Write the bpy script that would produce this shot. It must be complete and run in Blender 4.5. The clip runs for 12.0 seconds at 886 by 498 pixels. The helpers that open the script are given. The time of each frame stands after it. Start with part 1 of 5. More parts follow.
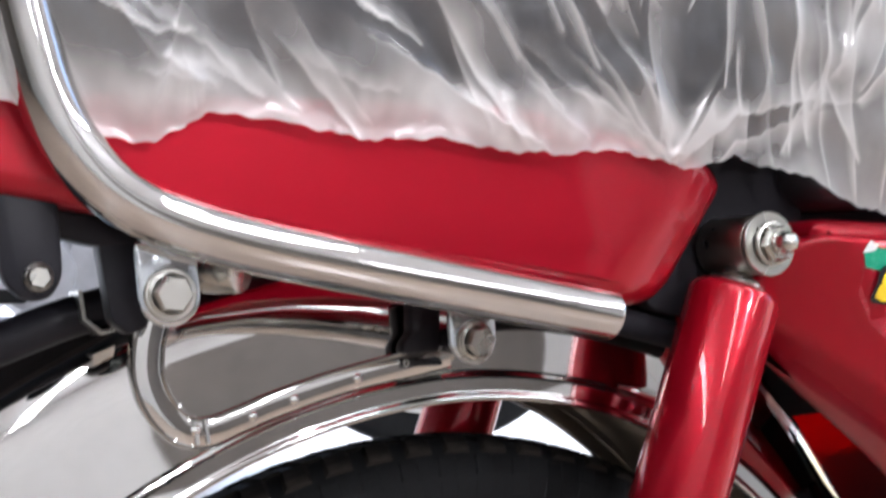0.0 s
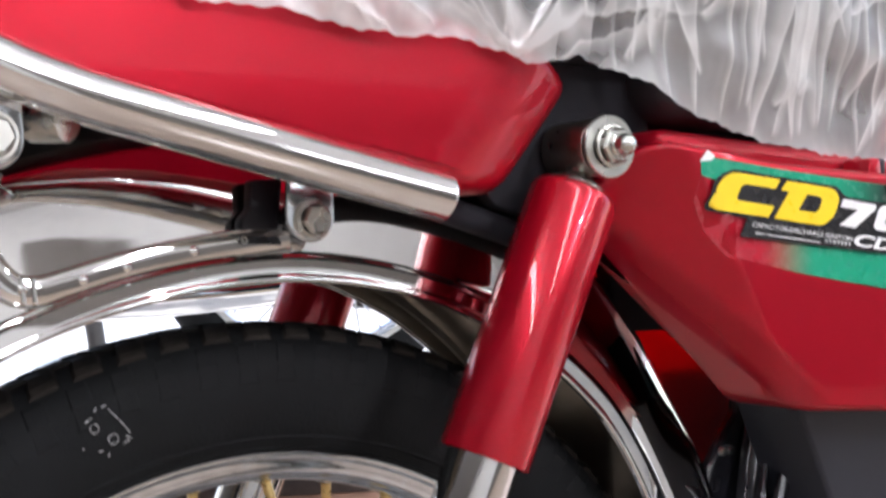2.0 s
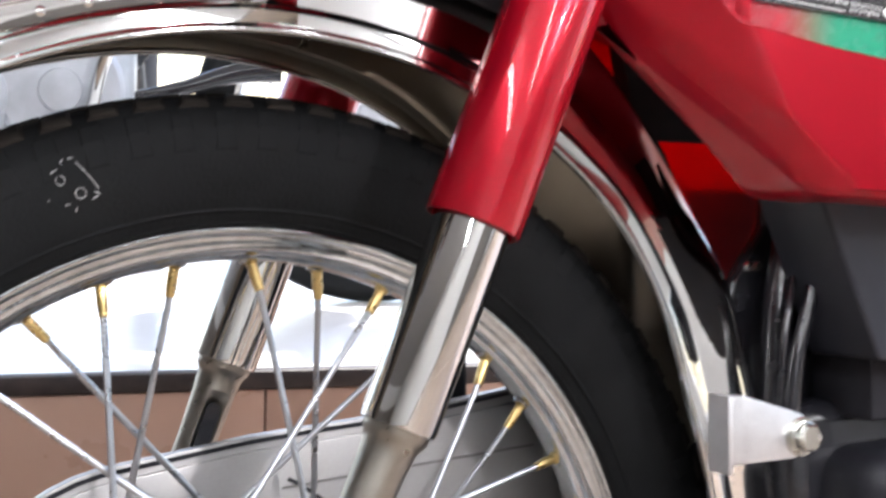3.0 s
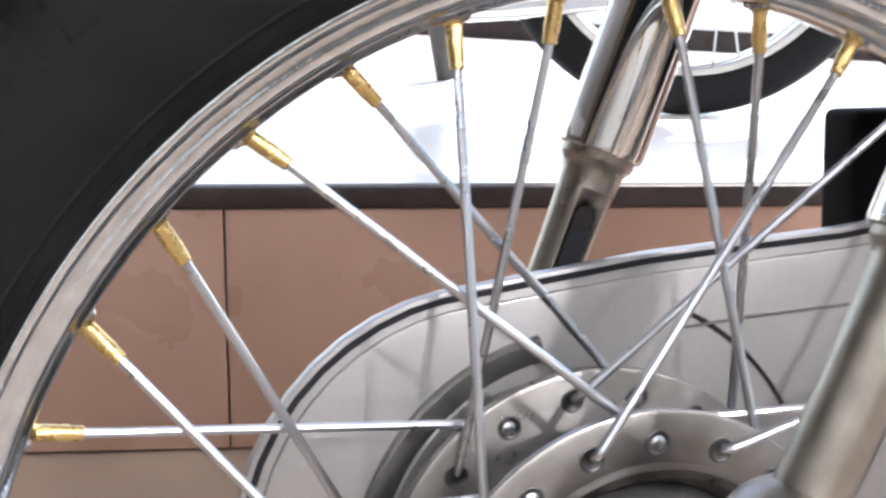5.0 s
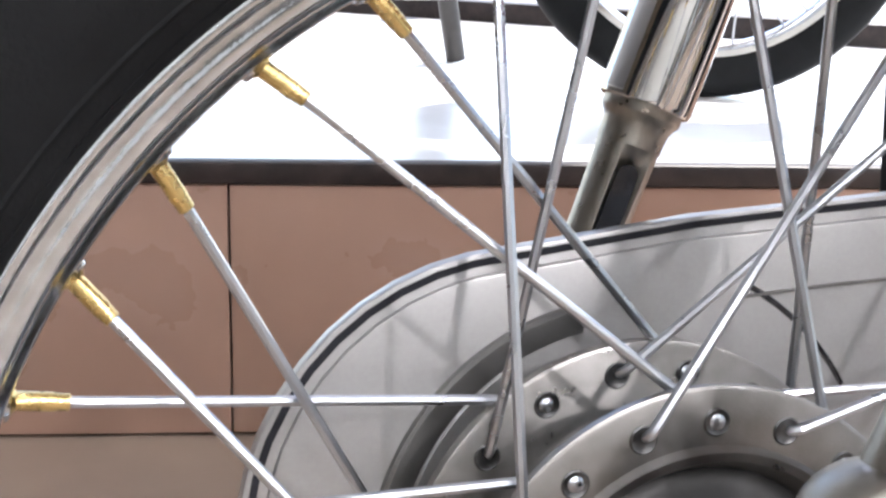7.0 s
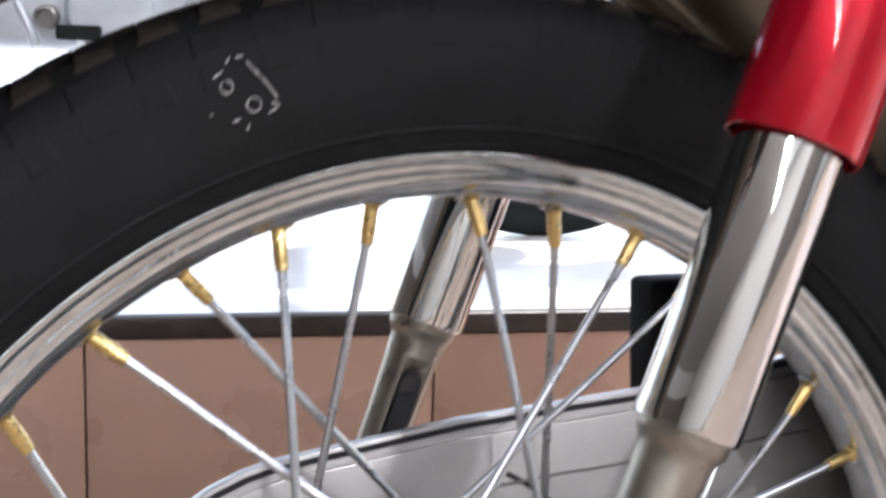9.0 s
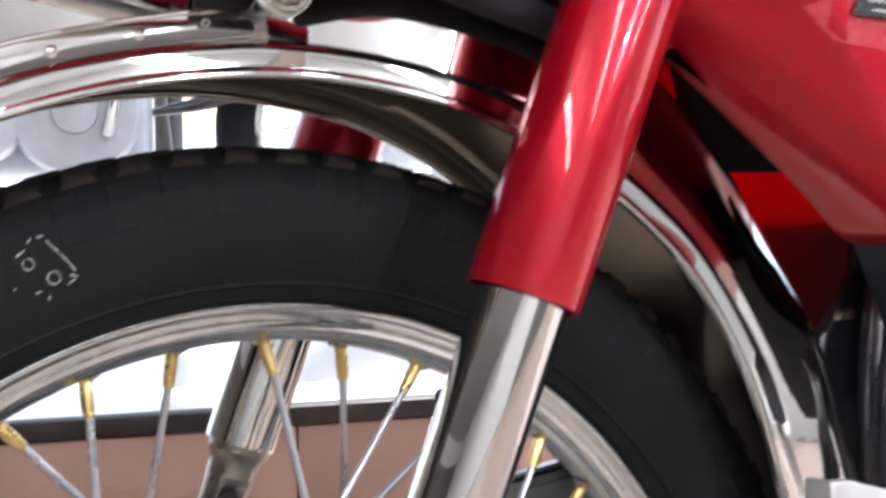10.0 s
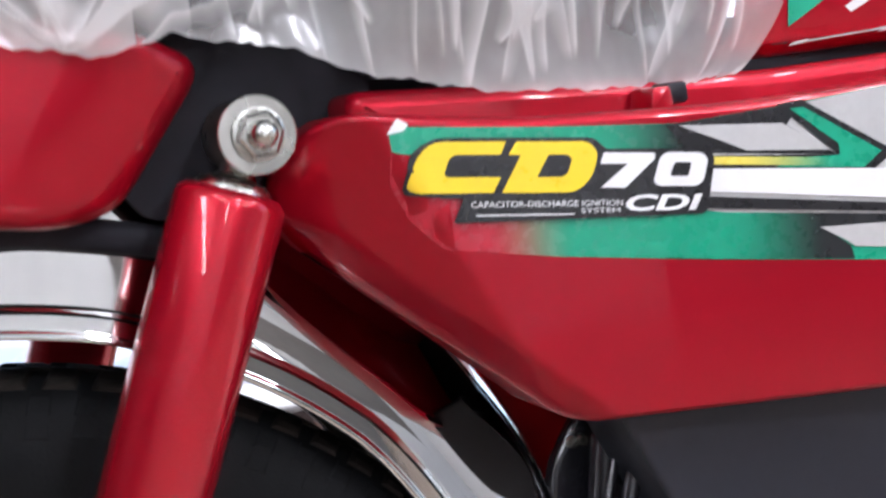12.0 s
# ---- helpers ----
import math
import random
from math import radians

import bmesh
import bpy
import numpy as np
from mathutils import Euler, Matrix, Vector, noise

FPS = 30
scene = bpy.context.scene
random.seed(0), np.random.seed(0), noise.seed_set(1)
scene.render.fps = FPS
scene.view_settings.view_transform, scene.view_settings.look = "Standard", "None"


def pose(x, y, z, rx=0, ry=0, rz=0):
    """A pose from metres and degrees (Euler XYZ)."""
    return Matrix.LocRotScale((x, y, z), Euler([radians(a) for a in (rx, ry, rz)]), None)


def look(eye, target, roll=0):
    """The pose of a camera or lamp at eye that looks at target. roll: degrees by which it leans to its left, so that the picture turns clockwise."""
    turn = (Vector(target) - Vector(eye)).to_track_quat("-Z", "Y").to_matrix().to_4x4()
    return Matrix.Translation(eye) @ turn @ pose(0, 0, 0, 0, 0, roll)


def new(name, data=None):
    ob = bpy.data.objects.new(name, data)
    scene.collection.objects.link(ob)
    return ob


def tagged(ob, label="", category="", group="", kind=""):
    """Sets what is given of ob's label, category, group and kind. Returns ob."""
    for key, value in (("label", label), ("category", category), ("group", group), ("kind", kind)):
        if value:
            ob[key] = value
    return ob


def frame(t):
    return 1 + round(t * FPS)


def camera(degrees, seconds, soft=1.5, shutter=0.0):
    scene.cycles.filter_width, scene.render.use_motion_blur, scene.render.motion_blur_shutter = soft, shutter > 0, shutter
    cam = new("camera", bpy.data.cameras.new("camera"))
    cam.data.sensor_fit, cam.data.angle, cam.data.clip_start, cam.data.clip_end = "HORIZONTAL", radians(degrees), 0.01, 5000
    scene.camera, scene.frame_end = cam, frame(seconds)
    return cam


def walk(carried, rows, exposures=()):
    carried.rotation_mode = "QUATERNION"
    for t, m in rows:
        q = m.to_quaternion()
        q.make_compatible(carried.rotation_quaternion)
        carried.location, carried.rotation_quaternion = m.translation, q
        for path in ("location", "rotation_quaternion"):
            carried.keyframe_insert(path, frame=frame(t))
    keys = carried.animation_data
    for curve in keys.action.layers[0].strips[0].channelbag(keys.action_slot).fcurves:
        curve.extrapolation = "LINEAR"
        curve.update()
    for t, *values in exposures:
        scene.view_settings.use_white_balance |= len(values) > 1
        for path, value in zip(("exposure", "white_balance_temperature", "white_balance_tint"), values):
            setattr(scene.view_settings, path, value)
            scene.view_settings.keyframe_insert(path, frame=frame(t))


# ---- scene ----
# The motorcycle leans on its side stand; its own frame has x forward, y to its left, z up, axle at (0, 0, AXLE).
LEAN, AXLE = 5.7, 0.28
BIKE = pose(0, 0, 0, -LEAN, 0, 0)
cam = camera(39.25, 12.0, soft=2.5, shutter=0.5)
# seconds, x, y, z, yaw, pitch, roll in the motorcycle's frame
ROWS = [
    (0.0, -0.2678, -0.5478, 0.6335, -28.37, 1.82, 3.46),
    (0.5, -0.2703, -0.5571, 0.6393, -29.25, 3.98, 3.34),
    (1.0, -0.2535, -0.5571, 0.6226, -29.91, 2.05, 2.13),
    (1.5, -0.2526, -0.5561, 0.6166, -31.47, 0.67, 1.25),
    (2.0, -0.2469, -0.5684, 0.5933, -32.67, 0.36, 0.74),
    (2.5, -0.2282, -0.5650, 0.5443, -32.14, -1.03, 0.43),
    (2.7, -0.2103, -0.5734, 0.5163, -30.89, -0.54, 0.63),
    (4.3, -0.1734, -0.4236, 0.4859, -20.12, -6.27, 0.05),
    (4.5, -0.1739, -0.4045, 0.4788, -18.95, -7.03, -0.12),
    (5.0, -0.1726, -0.3644, 0.4632, -16.69, -8.55, 0.83),
    (5.5, -0.1714, -0.3458, 0.4550, -15.62, -8.65, 1.25),
    (6.0, -0.1644, -0.3261, 0.4347, -16.44, -8.97, 0.65),
    (6.5, -0.1679, -0.3214, 0.4343, -16.54, -8.40, 0.32),
    (6.7, -0.1703, -0.3210, 0.4376, -16.44, -8.67, 0.21),
    (8.3, -0.1600, -0.3529, 0.4712, -17.49, -9.30, 0.59),
    (8.5, -0.1679, -0.3635, 0.4643, -19.96, -5.78, 0.57),
    (9.0, -0.1682, -0.4094, 0.4976, -22.40, -4.11, 0.63),
    (9.5, -0.1653, -0.4475, 0.5217, -25.90, -3.16, 1.47),
    (10.0, -0.1522, -0.4822, 0.5289, -27.19, -1.24, 2.48),
    (10.5, -0.1503, -0.5112, 0.5464, -29.64, -0.27, 2.84),
    (11.0, -0.1253, -0.5369, 0.5440, -29.06, 1.90, 3.84),
    (11.5, -0.0331, -0.5334, 0.5376, -26.41, 4.42, 4.73),
    (12.0, 0.0333, -0.5737, 0.6462, -21.65, -6.55, 7.67),
]
# the film camera meters brighter on the wheel
EXPOSURES = [(0.0, 0.40, 6350, 16), (0.5, 0.33, 6350, 16), (1.0, 0.36, 6350, 16), (2.0, 0.46, 6350, 16), (2.5, 0.74, 6400, 14), (4.5, 0.88, 6550, 15), (6.5, 0.84, 6500, 14), (8.5, 0.79, 6450, 14), (9.0, 0.75, 6450, 15), (9.5, 0.87, 6450, 15), (10.5, 0.74, 6430, 16), (11.5, 0.50, 6430, 19), (12.0, 0.46, 6080, 17)]
walk(cam, [(t, BIKE @ pose(x, y, z, 90 + pitch, roll, yaw)) for t, x, y, z, yaw, pitch, roll in ROWS], EXPOSURES)

# ---- world, sun and exposure ----
world = bpy.data.worlds.new("world")
world.use_nodes = True
scene.world = world
sky = world.node_tree.nodes.new("ShaderNodeTexSky")
sky.sky_type, sky.sun_disc = "NISHITA", False
SUN_AZ, SUN_EL = 42.0, 54.0                      # from the shopfront side
sky.sun_elevation, sky.sun_rotation = radians(SUN_EL), radians(90 - SUN_AZ)
world.node_tree.links.new(sky.outputs[0], world.node_tree.nodes["Background"].inputs[0])
world.node_tree.nodes["Background"].inputs[1].default_value = 0.30
sun = new("sun", bpy.data.lights.new("sun", "SUN"))
sun.data.energy, sun.data.angle, sun.data.color = 5.0, radians(0.6), (1.0, 0.96, 0.9)
sun.matrix_world = look((6 * math.cos(radians(SUN_AZ)), 6 * math.sin(radians(SUN_AZ)), 6 * math.tan(radians(SUN_EL))), (0, 0, 0))
LAMP = 30.0
SPOT = 135.0


# ---- materials ----
def mat(name, base, rough=0.5, metal=0.0, coat=0.0, vary=0.1, grain=40.0, bump=0.0, bump_scale=300.0, rvary=0.1, coarse=6.0, spec=0.5):
    """Principled surface whose colour and gloss drift at two scales, with an optional fine relief."""
    m = bpy.data.materials.new(name)
    m.use_nodes = True
    n, l = m.node_tree.nodes, m.node_tree.links
    b = n["Principled BSDF"]
    b.inputs["Metallic"].default_value = metal
    b.inputs["Coat Weight"].default_value = coat
    b.inputs["Coat Roughness"].default_value = 0.03
    b.inputs["Specular IOR Level"].default_value = spec
    tc = n.new("ShaderNodeTexCoord")
    fac = []
    for scale in (grain, coarse):
        t = n.new("ShaderNodeTexNoise")
        t.inputs["Scale"].default_value, t.inputs["Detail"].default_value = scale, 5
        l.new(tc.outputs["Object"], t.inputs["Vector"])
        fac.append(t.outputs["Fac"])
    add = n.new("ShaderNodeMath")
    add.operation = "ADD"
    l.new(fac[0], add.inputs[0]), l.new(fac[1], add.inputs[1])
    cr = n.new("ShaderNodeMapRange")
    cr.inputs["From Min"].default_value, cr.inputs["From Max"].default_value = 0.7, 1.3
    cr.inputs["To Min"].default_value, cr.inputs["To Max"].default_value = 1 - vary, 1 + vary
    l.new(add.outputs[0], cr.inputs["Value"])
    mul = n.new("ShaderNodeVectorMath")
    mul.operation = "SCALE"
    mul.inputs[0].default_value = base
    l.new(cr.outputs[0], mul.inputs["Scale"])
    l.new(mul.outputs[0], b.inputs["Base Color"])
    rr = n.new("ShaderNodeMapRange")
    rr.inputs["From Min"].default_value, rr.inputs["From Max"].default_value = 0.7, 1.3
    rr.inputs["To Min"].default_value, rr.inputs["To Max"].default_value = max(0.01, rough * (1 - rvary)), min(1, rough * (1 + rvary))
    l.new(add.outputs[0], rr.inputs["Value"])
    l.new(rr.outputs[0], b.inputs["Roughness"])
    if bump:
        t = n.new("ShaderNodeTexNoise")
        t.inputs["Scale"].default_value, t.inputs["Detail"].default_value = bump_scale, 3
        l.new(tc.outputs["Object"], t.inputs["Vector"])
        bn = n.new("ShaderNodeBump")
        bn.inputs["Strength"].default_value, bn.inputs["Distance"].default_value = bump, 0.001
        l.new(t.outputs["Fac"], bn.inputs["Height"])
        l.new(bn.outputs[0], b.inputs["Normal"])
    return m


RED = mat("red_candy_paint", (0.435, 0.0045, 0.0185), 0.30, 0.45, 0.65, 0.012, 60, spec=0.15, rvary=0.03)
CHROME = mat("chrome", (0.66, 0.655, 0.64), 0.035, 1.0, vary=0.03, grain=60, rvary=0.5)
CHROME_WORN = mat("old_chrome", (0.55, 0.585, 0.61), 0.12, 1.0, vary=0.16, grain=130, rvary=0.8, bump=0.12, bump_scale=220)
ZINC = mat("zinc_steel", (0.56, 0.56, 0.52), 0.28, 1.0, vary=0.08, grain=60, rvary=0.2)
ZINC_YELLOW = mat("yellow_zinc", (0.66, 0.62, 0.36), 0.35, 1.0, vary=0.15, grain=120)
SPOKE = mat("spoke_steel", (0.45, 0.47, 0.50), 0.30, 1.0, vary=0.08, grain=90, rvary=0.3)
BRASS = mat("brass", (0.66, 0.49, 0.21), 0.28, 1.0, vary=0.12, grain=250)
ALU = mat("cast_aluminium", (0.26, 0.25, 0.24), 0.34, 1.0, vary=0.16, grain=120, rvary=0.3, bump=0.06, bump_scale=900)
LEG = mat("cast_leg_aluminium", (0.34, 0.32, 0.285), 0.36, 1.0, vary=0.10, grain=160, rvary=0.3, bump=0.08, bump_scale=700)
GUARD_INSIDE = mat("dull_guard_inside", (0.26, 0.24, 0.20), 0.30, 0.95, vary=0.06, grain=40, coarse=9)
PEG_ALLOY = mat("silver_cast_alloy", (0.66, 0.66, 0.67), 0.42, 0.75, vary=0.10, grain=90, rvary=0.3, bump=0.15, bump_scale=350)
COVER_RED = mat("red_candy_cover", (0.430, 0.0048, 0.0175), 0.25, 0.50, 0.85, 0.012, 60, spec=0.15, rvary=0.05)
CASTING = mat("grey_engine_casting", (0.44, 0.47, 0.51), 0.42, 0.5, vary=0.12, grain=40, bump=0.1, bump_scale=300)
ALU_DARK = mat("machined_aluminium", (0.20, 0.195, 0.19), 0.45, 0.7, vary=0.12, grain=80, rvary=0.3, bump=0.1, bump_scale=500)
CHALK = mat("chalk", (0.34, 0.34, 0.34), 0.9, vary=0.7, grain=900, spec=0.1)
HOLE_SHADE = mat("drilled_hole_shade", (0.10, 0.10, 0.10), 0.35, 1.0, vary=0.3, grain=500)
SILVER = mat("silver_paint", (0.355, 0.35, 0.345), 0.34, 0.45, 0.3, 0.05, 700)
RUBBER_WORN = mat("dusty_tread_rubber", (0.019, 0.0165, 0.0145), 0.85, 0.0, spec=0.1, vary=0.9, grain=70, bump=0.3, bump_scale=600, coarse=25)
RUBBER = mat("tyre_rubber", (0.0092, 0.0098, 0.0105), 0.74, 0.0, spec=0.13, vary=0.3, grain=60, bump=0.25, bump_scale=500, coarse=12)
BLACK = mat("gloss_black_paint", (0.016, 0.016, 0.020), 0.20, 0.0, 0.35, 0.2, 80)
BLACK_SATIN = mat("satin_black_plastic", (0.013, 0.013, 0.017), 0.45, 0.0, spec=0.22, vary=0.15, grain=200, bump=0.08, bump_scale=700)
AIR_BOX = mat("grey_black_plastic", (0.016, 0.018, 0.026), 0.42, 0.0, spec=0.4, vary=0.10, grain=200, bump=0.08, bump_scale=700)
MATT_BLACK = mat("matt_black_paint", (0.020, 0.020, 0.025), 0.7, 0.0, spec=0.2, vary=0.3, grain=70)
DRUM = mat("dull_drum_face", (0.060, 0.058, 0.057), 0.5, 0.6, vary=0.2, grain=60, bump=0.1, bump_scale=500)
VINYL = mat("black_vinyl", (0.024, 0.025, 0.029), 0.50, 0.0, vary=0.15, grain=120, bump=0.2, bump_scale=350)
TILE = mat("brown_tile", (0.385, 0.240, 0.180), 0.30, 0.0, vary=0.055, grain=9, rvary=0.2, coarse=2.5)
GROUT = mat("grout", (0.15, 0.105, 0.08), 0.8, vary=0.2)
GRANITE = mat("black_granite", (0.020, 0.013, 0.012), 0.5, vary=0.8, grain=60, coarse=14, bump=0.15)
FLOOR = mat("beige_floor_tile", (0.34, 0.262, 0.205), 0.22, vary=0.08, grain=9, coarse=2)
WHITE_TILE = mat("white_floor_tile", (0.80, 0.80, 0.79), 0.25, vary=0.04, grain=6)
WALL = mat("pale_wall_paint", (0.60, 0.60, 0.59), 0.7, vary=0.04, grain=12, bump=0.05)
DARK_PANEL = mat("dark_reflection_panel", (0.115, 0.100, 0.088), 0.45, vary=0.12, grain=5)
CEIL = mat("ceiling_paint", (0.52, 0.52, 0.52), 0.8, vary=0.03, grain=10)
YELLOW = mat("yellow_print", (0.85, 0.60, 0.015), 0.30, 0.0, 0.5, 0.03, 200)
WHITE_PRINT = mat("white_print", (0.80, 0.80, 0.80), 0.30, 0.0, 0.5, 0.03, 200)
BLACK_PRINT = mat("black_print", (0.012, 0.012, 0.014), 0.28, 0.0, 0.5, 0.1, 200)
SILVER_PRINT = mat("silver_print", (0.55, 0.55, 0.54), 0.32, 0.3, 0.4, 0.05, 300)
GREEN_PRINT = mat("green_print", (0.004, 0.30, 0.17), 0.28, 0.0, 0.6, 0.06, 200)
CONCRETE = mat("pale_concrete", (0.62, 0.60, 0.57), 0.8, vary=0.1, grain=5, bump=0.2, bump_scale=30)


def lamp_mat(name, strength):
    m = bpy.data.materials.new(name)
    m.use_nodes = True
    b = m.node_tree.nodes["Principled BSDF"]
    b.inputs["Emission Color"].default_value = (0.93, 0.97, 1.0, 1)
    b.inputs["Emission Strength"].default_value = strength
    return m


def film_mat():
    """Milky polythene: clearer where it lies single and flat, whiter where folds stack up (the fold attribute)."""
    m = bpy.data.materials.new("polythene_film")
    m.use_nodes = True
    n, l = m.node_tree.nodes, m.node_tree.links
    n.remove(n["Principled BSDF"])
    out = n["Material Output"]
    clear, milk, back, gloss = (n.new("ShaderNodeBsdf" + k) for k in ("Transparent", "Diffuse", "Translucent", "Glossy"))
    milk.inputs[0].default_value = back.inputs[0].default_value = (0.80, 0.80, 0.78, 1)
    gloss.inputs[0].default_value, gloss.inputs["Roughness"].default_value = (0.9, 0.9, 0.9, 1), 0.22
    att = n.new("ShaderNodeAttribute")
    att.attribute_name = "fold"
    tc, noi = n.new("ShaderNodeTexCoord"), n.new("ShaderNodeTexNoise")
    noi.inputs["Scale"].default_value, noi.inputs["Detail"].default_value = 38, 6
    l.new(tc.outputs["Object"], noi.inputs["Vector"])
    a = n.new("ShaderNodeMath")
    a.operation, a.inputs[1].default_value = "MULTIPLY_ADD", 0.35
    l.new(noi.outputs["Fac"], a.inputs[0]), l.new(att.outputs["Fac"], a.inputs[2])
    r = n.new("ShaderNodeMapRange")
    r.inputs["From Min"].default_value, r.inputs["From Max"].default_value = 0.18, 1.20
    r.inputs["To Min"].default_value, r.inputs["To Max"].default_value = 0.02, 0.92
    l.new(a.outputs[0], r.inputs["Value"])
    m1, m2, m3 = (n.new("ShaderNodeMixShader") for _ in range(3))
    m1.inputs[0].default_value, m3.inputs[0].default_value = 0.35, 0.07
    l.new(milk.outputs[0], m1.inputs[1]), l.new(back.outputs[0], m1.inputs[2])
    l.new(r.outputs[0], m2.inputs[0]), l.new(clear.outputs[0], m2.inputs[1]), l.new(m1.outputs[0], m2.inputs[2])
    l.new(m2.outputs[0], m3.inputs[1]), l.new(gloss.outputs[0], m3.inputs[2])
    l.new(m3.outputs[0], out.inputs[0])
    return m


def red_plastic():
    """Thin red plastic that daylight shines through."""
    m = mat("red_plastic_sheet", (0.55, 0.004, 0.008), 0.35, vary=0.05, grain=60)
    n, l = m.node_tree.nodes, m.node_tree.links
    t, mix = n.new("ShaderNodeBsdfTranslucent"), n.new("ShaderNodeMixShader")
    t.inputs[0].default_value = (0.90, 0.004, 0.008, 1)
    mix.inputs[0].default_value = 0.55
    l.new(n["Principled BSDF"].outputs[0], mix.inputs[1]), l.new(t.outputs[0], mix.inputs[2])
    l.new(mix.outputs[0], n["Material Output"].inputs[0])
    return m


def translucent_paint():
    """The red paint on a panel that lets a little light through to its inner side, in place of bounced light."""
    m = RED.copy()
    m.name = "red_translucent_panel"
    n, l = m.node_tree.nodes, m.node_tree.links
    t, mix = n.new("ShaderNodeBsdfTranslucent"), n.new("ShaderNodeMixShader")
    t.inputs[0].default_value = (0.85, 0.008, 0.035, 1)
    mix.inputs[0].default_value = 0.16
    l.new(n["Principled BSDF"].outputs[0], mix.inputs[1]), l.new(t.outputs[0], mix.inputs[2])
    l.new(mix.outputs[0], n["Material Output"].inputs[0])
    return m


RED_PLASTIC = red_plastic()
RED_TRANSLUCENT = translucent_paint()
FILM = film_mat()
LAMP_GLOW = lamp_mat("lamp_diffuser", LAMP)


# ---- building helpers ----
def part(name, bm, material, parent=None, label="", smooth=True, sharp=40):
    bmesh.ops.recalc_face_normals(bm, faces=bm.faces)
    me = bpy.data.meshes.new(name)
    bm.to_mesh(me)
    bm.free()
    me.materials.append(material)
    if smooth:
        me.shade_smooth()
        me.set_sharp_from_angle(angle=radians(sharp))
    ob = new(name, me)
    if parent is not None:
        ob.parent = parent
    if label:
        tagged(ob, label)
    return ob


def share(ob, name, m, parent):
    o = new(name, ob.data)
    o.parent = parent
    o.matrix_local = m
    return o


def basis(d):
    d = Vector(d).normalized()
    a = d.orthogonal().normalized() if abs(d.y) > 0.95 else d.cross(Vector((0, 1, 0))).normalized()
    return a, d.cross(a).normalized(), d


def turned(p0, d, profile, seg=32, bm=None):
    """A turned body: profile of (height, radius) along d from p0; a radius of 0 closes it."""
    bm = bm or bmesh.new()
    a, b, d = basis(d)
    rings = []
    for h, r in profile:
        c = Vector(p0) + d * h
        if r <= 0:
            rings.append([bm.verts.new(c)])
        else:
            rings.append([bm.verts.new(c + (a * math.cos(t) + b * math.sin(t)) * r) for t in [2 * math.pi * i / seg for i in range(seg)]])
    for u, v in zip(rings, rings[1:]):
        for i in range(seg):
            j = (i + 1) % seg
            q = [u[i % len(u)], u[j % len(u)], v[j % len(v)], v[i % len(v)]]
            q = list(dict.fromkeys(q))
            if len(q) > 2:
                bm.faces.new(q)
    return bm


def rod(p0, p1, r, seg=20, soft=0.0, bm=None):
    L = (Vector(p1) - Vector(p0)).length
    s = soft or min(r * 0.15, L * 0.2)
    return turned(p0, Vector(p1) - Vector(p0), [(0, 0), (0, r - s), (s * 0.3, r - s * 0.3), (s, r), (L - s, r), (L - s * 0.3, r - s * 0.3), (L, r - s), (L, 0)], seg, bm)


def smooth_path(pts, n=8):
    """Catmull-Rom through the points."""
    p = [Vector(q) for q in pts]
    p = [2 * p[0] - p[1]] + p + [2 * p[-1] - p[-2]]
    out = []
    for a, b, c, d in zip(p, p[1:], p[2:], p[3:]):
        for i in range(n):
            t = i / n
            out.append(0.5 * (2 * b + (c - a) * t + (2 * a - 5 * b + 4 * c - d) * t * t + (3 * b - a - 3 * c + d) * t ** 3))
    return out + [p[-2]]


def pipe(path, radius, seg=20, bm=None, flat=1.0):
    """A tube along a path; radius may be a function of 0..1. flat squeezes it along y."""
    bm = bm or bmesh.new()
    n, prev, rings = len(path), None, []
    for i, c in enumerate(path):
        d = (path[min(i + 1, n - 1)] - path[max(i - 1, 0)]).normalized()
        if prev is None:
            a = basis(d)[0]
        else:
            a = (prev - d * prev.dot(d)).normalized()
        prev, b = a, d.cross(a)
        r = radius(i / (n - 1)) if callable(radius) else radius
        ring = []
        for k in range(seg):
            t = 2 * math.pi * k / seg
            o = (a * math.cos(t) + b * math.sin(t)) * r
            o.y *= flat
            ring.append(bm.verts.new(c + o))
        rings.append(ring)
    for u, v in zip(rings, rings[1:]):
        for i in range(seg):
            bm.faces.new((u[i], u[(i + 1) % seg], v[(i + 1) % seg], v[i]))
    bm.faces.new(rings[0]), bm.faces.new(rings[-1])
    return bm


def rounded(pts, r, n=5):
    """A closed outline with its corners rounded; r is one radius or one for each corner."""
    out = []
    for i, b in enumerate(pts):
        rad = r[i] if isinstance(r, (list, tuple)) else r
        b = Vector(b)
        a, c = Vector(pts[i - 1]), Vector(pts[(i + 1) % len(pts)])
        u, v = (a - b), (c - b)
        t = min(rad, 0.48 * u.length, 0.48 * v.length)
        p, q = b + u.normalized() * t, b + v.normalized() * t
        if rad <= 0:
            out.append(b)
            continue
        for k in range(n + 1):
            s = k / n
            out.append((1 - s) ** 2 * p + 2 * s * (1 - s) * b + s * s * q)
    return out


